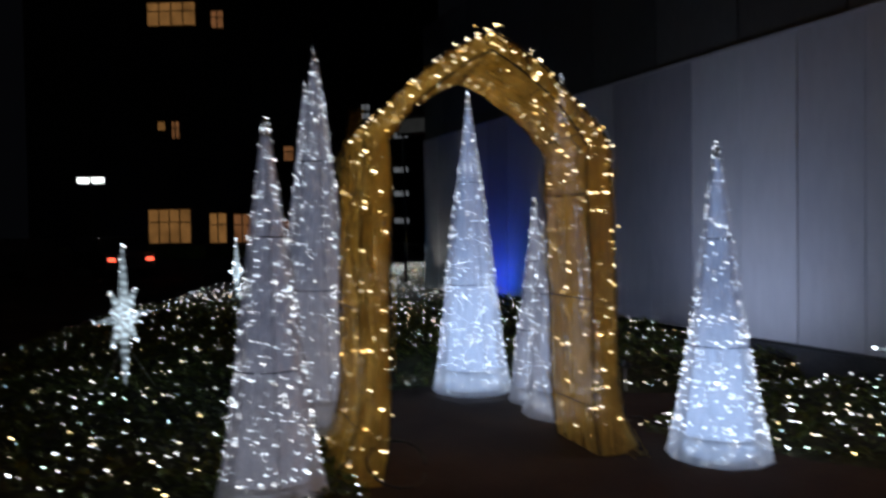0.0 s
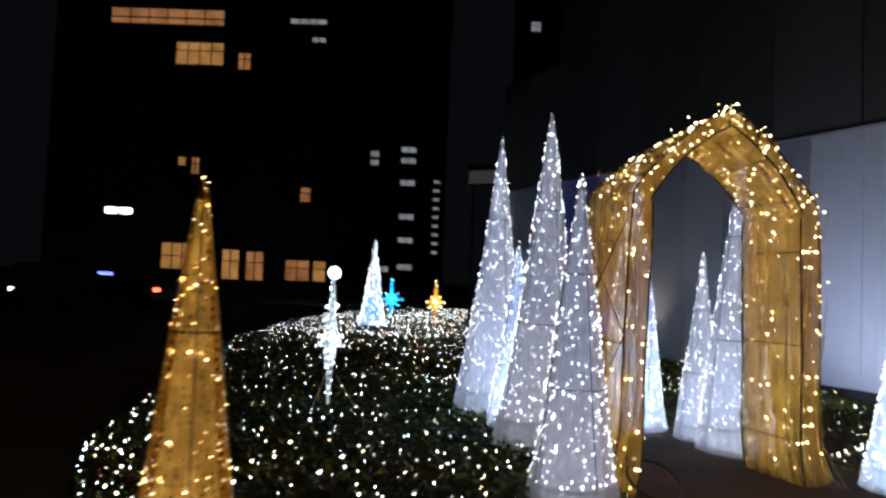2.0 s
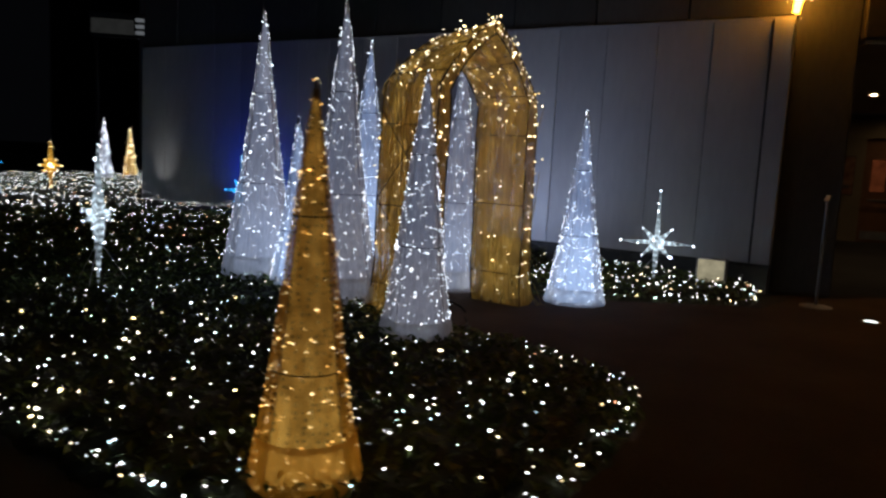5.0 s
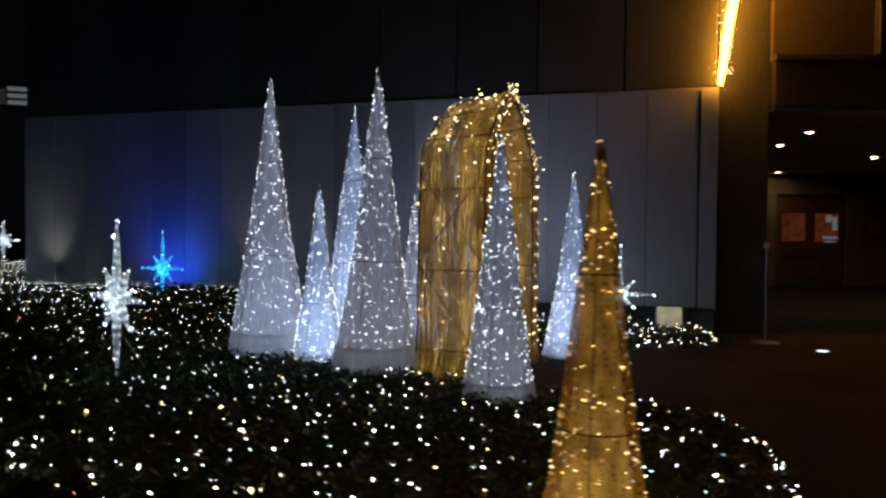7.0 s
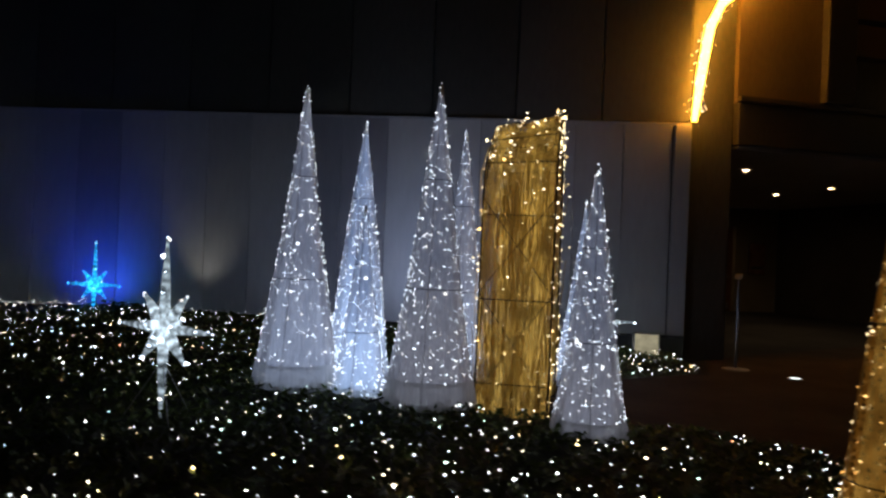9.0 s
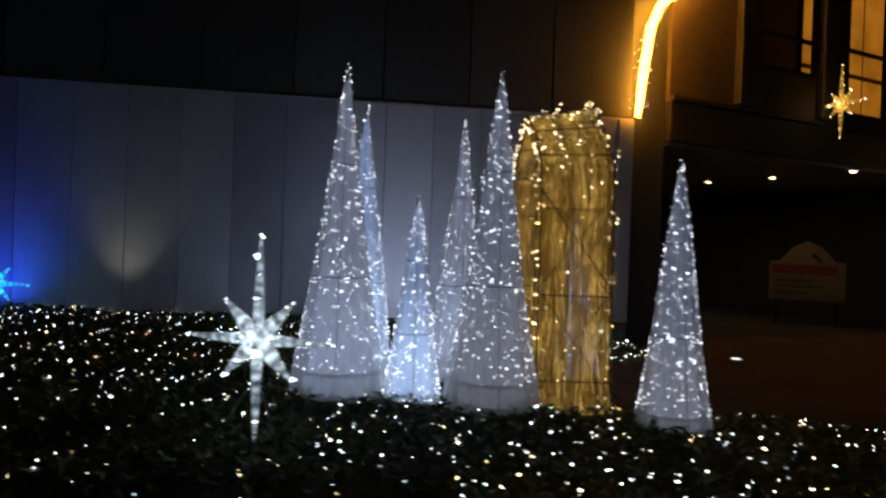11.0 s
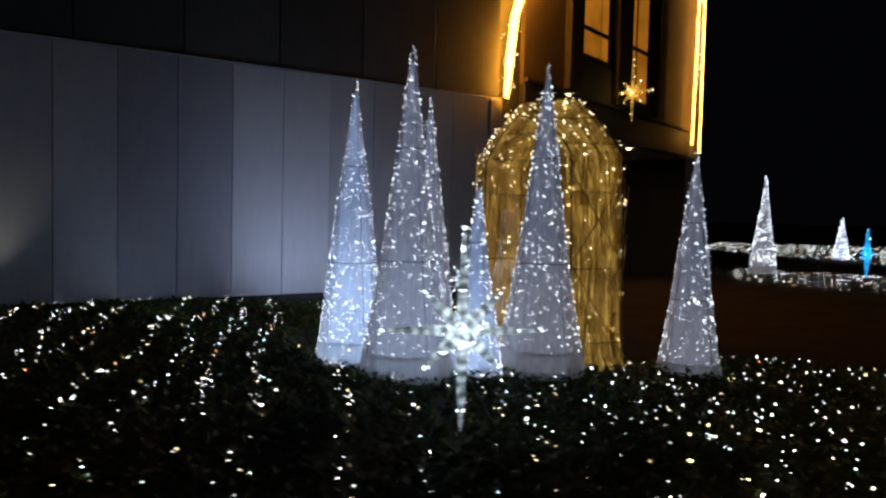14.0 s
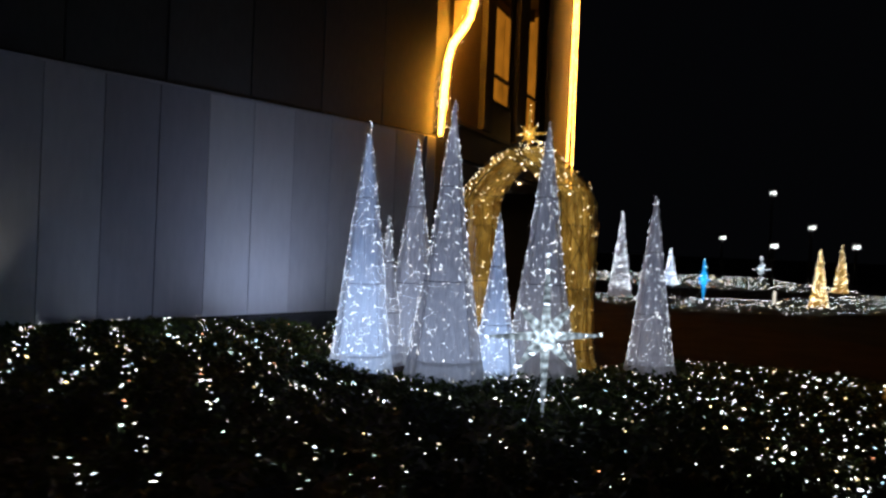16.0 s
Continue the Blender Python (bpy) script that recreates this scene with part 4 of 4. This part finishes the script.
for s, inn, z in ((3.7, 9.55, 1.55), (8.4, 9.55, 1.55)):
    ps = thing("poster", Matrix.Identity(4), "framed reddish poster in dim light beside the doors", "poster", "posters by the doors")
    part("frame", fbox(s - 0.29, s + 0.29, inn - 0.02, inn + 0.03, z - 0.46, z + 0.46, 0.01), DARKTRIM, ps)
    part("sheet", fbox(s - 0.27, s + 0.27, inn - 0.03, inn - 0.022, z - 0.44, z + 0.44), POSTER, ps)
    part("print_bar", fbox(s - 0.2, s + 0.2, inn - 0.036, inn - 0.031, z - 0.3, z - 0.22), DARKPRINT, ps)
for s, inn in ((2.28, 1.9), (2.65, 3.52), (5.45, 3.52), (5.52, 1.95), (5.53, 0.28), (2.7, 5.2), (5.5, 5.2), (5.4, 8.9)):
    dl = thing("downlight", Matrix.Translation(at_front(s, inn, 2.965)), "small round downlight in the canopy soffit", "downlight", "canopy downlights")
    part("ring", lathe([(0.075, 0.002), (0.075, -0.012), (0.055, -0.012), (0.055, 0.0)], 18), STEEL, dl)
    part("lamp_face", lathe([(0.054, -0.006), (0.001, -0.008)], 18), DOWN, dl)

# sign board standing under the canopy
sb = thing("sign_board", pose(9.87, 1.56, 0, 0, 0, -99.8), "pale printed board with a peaked top and red band", "sign board")
bm = bmesh.new()
prof = [(-0.70, 0.5), (0.70, 0.5), (0.70, 1.28), (0.5, 1.31), (0.28, 1.58), (0.0, 1.72), (-0.28, 1.58), (-0.5, 1.31), (-0.70, 1.28)]
for y in (-0.025, 0.025):
    bm.faces.new([bm.verts.new((x, y, z)) for x, z in (prof if y < 0 else prof[::-1])])
vs = list(bm.verts)
n = len(prof)
for i in range(n):
    j = (i + 1) % n
    bm.faces.new((vs[j], vs[i], vs[n + (n - 1 - i)], vs[n + (n - 1 - j)]))
bmesh.ops.recalc_face_normals(bm, faces=bm.faces)
part("board", bm, BOARD, sb)
part("red_band", box(Matrix.Translation((-0.06, -0.031, 1.14)), (1.2, 0.006, 0.17)), RED, sb)
part("print_panel", box(Matrix.Translation((0, -0.031, 0.78)), (1.30, 0.006, 0.42)), BOARD, sb)
for bx, bz, bw in ((-0.22, 0.90, 0.7), (-0.15, 0.78, 0.86), (-0.26, 0.66, 0.62)):
    part("print_bar", box(Matrix.Translation((bx, -0.037, bz)), (bw, 0.006, 0.05)), DARKPRINT, sb)
arrow = bmesh.new()
arrow.faces.new([arrow.verts.new((x, -0.031, z)) for x, z in ((0.06, 1.42), (0.26, 1.27), (0.26, 1.34), (0.12, 1.48))])
bmesh.ops.solidify(arrow, geom=list(arrow.faces), thickness=0.005)
part("print_mark", arrow, DARKPRINT, sb)
for dx in (-0.55, 0.55):
    part("leg", box(Matrix.Translation((dx, 0.05, 0.25)), (0.05, 0.05, 0.5), 0.004), WIRE, sb)
    part("foot", box(Matrix.Translation((dx, 0.05, 0.02)), (0.06, 0.5, 0.04), 0.004), WIRE, sb)

# gold light curtain that outlines the entrance
LEFT = [(-0.03, 3.26), (0.05, 3.9), (0.16, 4.55), (0.33, 4.9), (0.75, 5.25), (1.1, 5.6), (1.5, 6.5), (1.7, 7.5)]
RIGHT = [(9.02, 3.14), (9.02, 4.6), (9.0, 6.2), (8.98, 9.5)]


def curtain(line, w, label, seed, rope, taper=1.0):
    t = thing("light_curtain", Matrix.Identity(4), label, "light string", "gold outline of the entrance")
    pts = [at_front(s, -0.10, z) for s, z in line]
    part("light_rope", tube(pts, [w * 0.8 * (taper if i == 0 else 1.0) for i in range(len(pts))], 8), rope, t)
    rng = random.Random(seed)
    out = []
    for a, b in zip(pts, pts[1:]):
        for _ in range(int((b - a).length * 130)):
            p = a.lerp(b, rng.random())
            out.append((p.x + rng.gauss(0, w * 0.75), p.y + rng.gauss(0, w * 0.75), p.z + rng.gauss(0, w * 0.6)))
    beads("light_string", out, 0.0085, GOLD_LED, t, rng)
    part("hanger", tube([pts[0] + Vector((0, 0, 0.05)), at_front(line[0][0] + 0.1, 0.2, line[0][1] + 0.05)], 0.01, 6), WIRE, t)
    return t


curtain(LEFT, 0.075, "thick golden light rope leaning up the wall corner", 5, GOLDSTRIP, 0.6)
curtain([(8.46, 3.3), (8.5, 4.6), (8.55, 5.4), (8.66, 9.5)], 0.026, "golden light rope on the inner edge of the far pier", 6, FARSTRIP)
curtain(RIGHT, 0.024, "thick golden light rope on the far pier", 7, FARSTRIP)
fill = thing("light_curtain", Matrix.Identity(4), "loose net of golden lamps between two light ropes", "light string", "gold outline of the entrance")
rng = random.Random(61)
net = []
for _ in range(380):
    z = 4.7 + 4.8 * rng.random() ** 0.9
    p = at_front(rng.uniform(8.52, 9.0), -0.10 + rng.gauss(0, 0.02), z)
    net.append(tuple(p))
beads("light_string", net, 0.013, GOLD_LED, fill, rng)
for z in (5.0, 6.2, 7.4, 8.6):
    part("net_wire", tube([at_front(8.5, -0.1, z), at_front(9.02, -0.1, z + 0.1)], 0.005, 5), WIRE, fill)
gs = star(*at_front(4.15, -0.35, 3.93), 0.62, 0.55, 0.42, 0.25, STAR_GOLD, GOLD_LED, "golden star light hanging over the canopy edge", 40, 0.04, legs=False, bead=0.016)
part("hanger", tube([(0, 0, 0.4), (0.25, 0.3, -0.34)], 0.004, 5), WIRE, gs)

# ---- far surroundings ----


def far_building(name, x0, x1, y, depth, h, windows, label, mat=NIGHTWALL):
    b = thing(name, Matrix.Identity(4), label, "building")
    part("wall", box(Matrix.Translation(((x0 + x1) / 2, y + depth / 2, h / 2)), (x1 - x0, depth, h)), mat, b)
    part("roof", box(Matrix.Translation(((x0 + x1) / 2, y + depth / 2, h + 0.3)), (x1 - x0 + 0.6, depth + 0.6, 0.6)), mat, b)
    for wx0, wx1, wz0, wz1, m, bars in windows:
        wn = part("window", box(Matrix.Translation(((wx0 + wx1) / 2, y - 0.05, (wz0 + wz1) / 2)), (wx1 - wx0 + 0.3, 0.12, wz1 - wz0 + 0.3)), DARKTRIM, b)
        part("pane", box(Matrix.Translation(((wx0 + wx1) / 2, y - 0.13, (wz0 + wz1) / 2)), (wx1 - wx0, 0.03, wz1 - wz0)), m, wn)
        for i in range(bars):
            xx = wx0 + (i + 1) * (wx1 - wx0) / (bars + 1)
            part("mullion", box(Matrix.Translation((xx, y - 0.17, (wz0 + wz1) / 2)), (0.09, 0.05, wz1 - wz0)), DARKTRIM, wn)
        if wz1 - wz0 > 1.2:
            part("transom", box(Matrix.Translation(((wx0 + wx1) / 2, y - 0.17, wz0 + 0.62 * (wz1 - wz0))), (wx1 - wx0, 0.05, 0.08)), DARKTRIM, wn)
    return b


far_building("far_building", -38, -12.5, 62, 14, 30, [
    (-33.0, -23.1, 23.6, 24.3, DIMWIN, 5), (-33.0, -23.1, 23.0, 23.45, DIMWIN, 5), (-27.1, -23.0, 19.5, 21.4, WARMWIN, 3), (-21.6, -20.6, 19.2, 20.6, DIMWIN, 1),
    (-26.4, -25.8, 10.6, 11.3, WARMWIN, 0), (-25.2, -24.6, 9.9, 11.3, DIMWIN, 1), (-27.4, -23.8, 0.95, 3.8, WARMWIN, 3), (-22.1, -20.7, 0.9, 3.4, WARMWIN, 1),
    (-20.0, -18.6, 0.9, 3.3, DIMWIN, 1), (-16.6, -14.6, 1.0, 2.7, DIMWIN, 1), (-14.2, -13.2, 1.0, 2.7, WARMWIN, 0), (-15.6, -14.8, 7.8, 9.0, DIMWIN, 0),
    (-17.2, -14.1, 23.4, 23.8, WHITEWIN, 3), (-15.2, -14.1, 21.8, 22.2, WHITEWIN, 1)], "dark building far off with a few warm lit windows")
towers = [(-15.7, -14.5, z, z + 0.8) for z in (18.9, 20.2)] + [(-11, -8.8, z, z + 0.8) for z in (3.0, 7.1, 10.7, 15.9, 19.3, 21.0)]
far_building("far_building", -22, -4.4, 110, 16, 46, [(a, b, c, d2, WHITEWIN, 1) for a, b, c, d2 in towers] + [(-5.9, -5.0, 5.6 + 1.35 * i, 6.0 + 1.35 * i, WHITEWIN, 0) for i in range(9)]
             + [(-13.8, -12.4, 2.6, 3.4, WHITEWIN, 1)], "dark apartment tower with small white lit windows")
far_building("far_building", 6.5, 16, 108, 16, 52, [(8.0, 9.4, 39.8, 41.2, WHITEWIN, 1)], "dark tower far off with one lit window")
FAINT = glow("faint_sign_light", (0.8, 0.82, 0.8), 0.018, False, 0.4)
lb = thing("lit_board", Matrix.Translation((-1.05, 16.5, 0)) @ Matrix.Rotation(radians(-25), 4, "Z"), "dimly lit louvred board on two posts past the hoarding", "lit board")
part("casing", box(Matrix.Translation((0, 0.05, 3.86)), (1.5, 0.08, 0.5), 0.01), DARKTRIM, lb)
part("faint_face", box(Matrix.Translation((-0.28, 0.0, 3.82)), (0.85, 0.012, 0.30)), FAINT, lb)
for k in range(3):
    part("louvre", box(Matrix.Translation((0.43, -0.006, 3.72 + 0.13 * k)), (0.50, 0.03, 0.075), 0.006), WHITEWIN, lb)
for dx in (-0.6, 0.6):
    part("post", tube([(dx, 0.05, 0), (dx, 0.05, 3.7)], 0.035, 8), WIRE, lb)


def street_lamp(x, y, z, heads, label, mat=LAMPWHITE, size=0.55):
    t = thing("street_lamp", pose(x, y, 0), label, "street lamp", "street lamps")
    part("pole", tube([(0, 0, 0), (0, 0, z - 0.1)], [0.08, 0.05], 8), WIRE, t)
    for dx in heads:
        part("arm", tube([(0, 0, z - 0.15), (dx, 0, z + 0.12)], 0.03, 6), WIRE, t)
        part("head", box(Matrix.Translation((dx, 0, z + 0.2)), (size * 1.6, size * 0.7, 0.12), 0.03), WIRE, t)
        part("lens", box(Matrix.Translation((dx, -0.06, z)), (size * 1.25, size * 0.5, size * 0.7), 0.08), mat, t)
    return t


street_lamp(-21.5, 41.2, 4.75, (-0.42, 0.42), "double-headed white street lamp far off")
for lx, ly, lz in ((24.5, -22.6, 5.1), (26.3, -20.8, 2.5), (23.1, -24.1, 3.2), (19.5, -17.9, 2.0), (21.5, -25.6, 2.2)):
    street_lamp(lx, ly, lz, (0,), "single white street lamp far off past the entrance", size=0.32)
gb = thing("globe_lamp", pose(-8.1, 36.7, 0), "white globe lamp on a short post", "lamp")
part("pole", tube([(0, 0, 0), (0, 0, 1.3)], 0.05, 8), WIRE, gb)
bm = bmesh.new()
bmesh.ops.create_uvsphere(bm, u_segments=20, v_segments=12, radius=0.33, matrix=Matrix.Translation((0, 0, 1.6)))
part("globe", bm, LAMPWHITE, gb, smooth=True)
ls = thing("lit_sign", pose(8.04, -6.7, 0.06, 0, 0, -46), "white lit sign panel on the far bed", "sign")
part("panel", box(Matrix.Translation((0, 0, 0.26)), (0.75, 0.06, 0.34), 0.01), SIGNLIT, ls)
for dx in (-0.25, 0.25):
    part("leg", box(Matrix.Translation((dx, 0, 0.045)), (0.04, 0.04, 0.11)), WIRE, ls)


def car(x, y, turn, label):
    c = thing("car", pose(x, y, 0, 0, 0, turn), label, "car", "far parked cars")
    bm = bmesh.new()
    prof = [(-2.1, 0.35), (-2.1, 0.85), (-1.6, 0.98), (-1.1, 1.45), (0.6, 1.47), (1.2, 1.0), (2.0, 0.85), (2.15, 0.6), (2.1, 0.35)]
    a = [bm.verts.new((x2, -0.85 + (0.1 if z > 1.1 else 0), z)) for x2, z in prof]
    b = [bm.verts.new((x2, 0.85 - (0.1 if z > 1.1 else 0), z)) for x2, z in prof]
    bm.faces.new(a)
    bm.faces.new(b[::-1])
    for i in range(len(prof)):
        j = (i + 1) % len(prof)
        bm.faces.new((a[j], a[i], b[i], b[j]))
    bmesh.ops.recalc_face_normals(bm, faces=bm.faces)
    part("body", bm, CARPAINT, c)
    for wx in (-1.3, 1.35):
        for wy in (-0.8, 0.8):
            part("wheel", tube([(wx, wy - 0.1, 0.32), (wx, wy + 0.1, 0.32)], 0.32, 18), RUBBER, c)
    for wy in (-0.65, 0.65):
        part("tail_light", box(Matrix.Translation((-2.11, wy, 0.70)), (0.05, 0.26, 0.13), 0.02), TAILRED, c)
        part("headlight", box(Matrix.Translation((2.12, wy, 0.60)), (0.05, 0.22, 0.12), 0.02), LAMPWHITE, c)
    return c


car(-13.2, 26.3, 138, "dark car standing far off with red tail lights")
car(-28.0, 45.3, 92, "dark car farther along the road with red tail lights")
car(-15.9, 24.6, 255, "dark car facing with white headlights on")

# dark clipped hedge along the far side of the road
bm = bmesh.new()
for i in range(26):
    add_box(bm, pose(-33 + i * 1.1, 47 + 0.12 * math.sin(i * 1.7), 0.42 + 0.05 * math.sin(i * 2.3)), (1.15, 0.8, 0.84), 0.12)
tagged(mesh_ob("hedge", bm, LEAF), "dark clipped hedge along the far road", "hedge", kind="structure")

bs = thing("far_blue_sign", pose(-28.5, 53.7, 0), "low blue lit sign far off by the road", "sign")
part("post", tube([(0, 0, 0), (0, 0, 0.9)], 0.06, 8), WIRE, bs)
part("lit_panel", box(Matrix.Translation((0, 0, 1.0)), (1.7, 0.1, 0.22), 0.02), BLUELIGHT, bs)
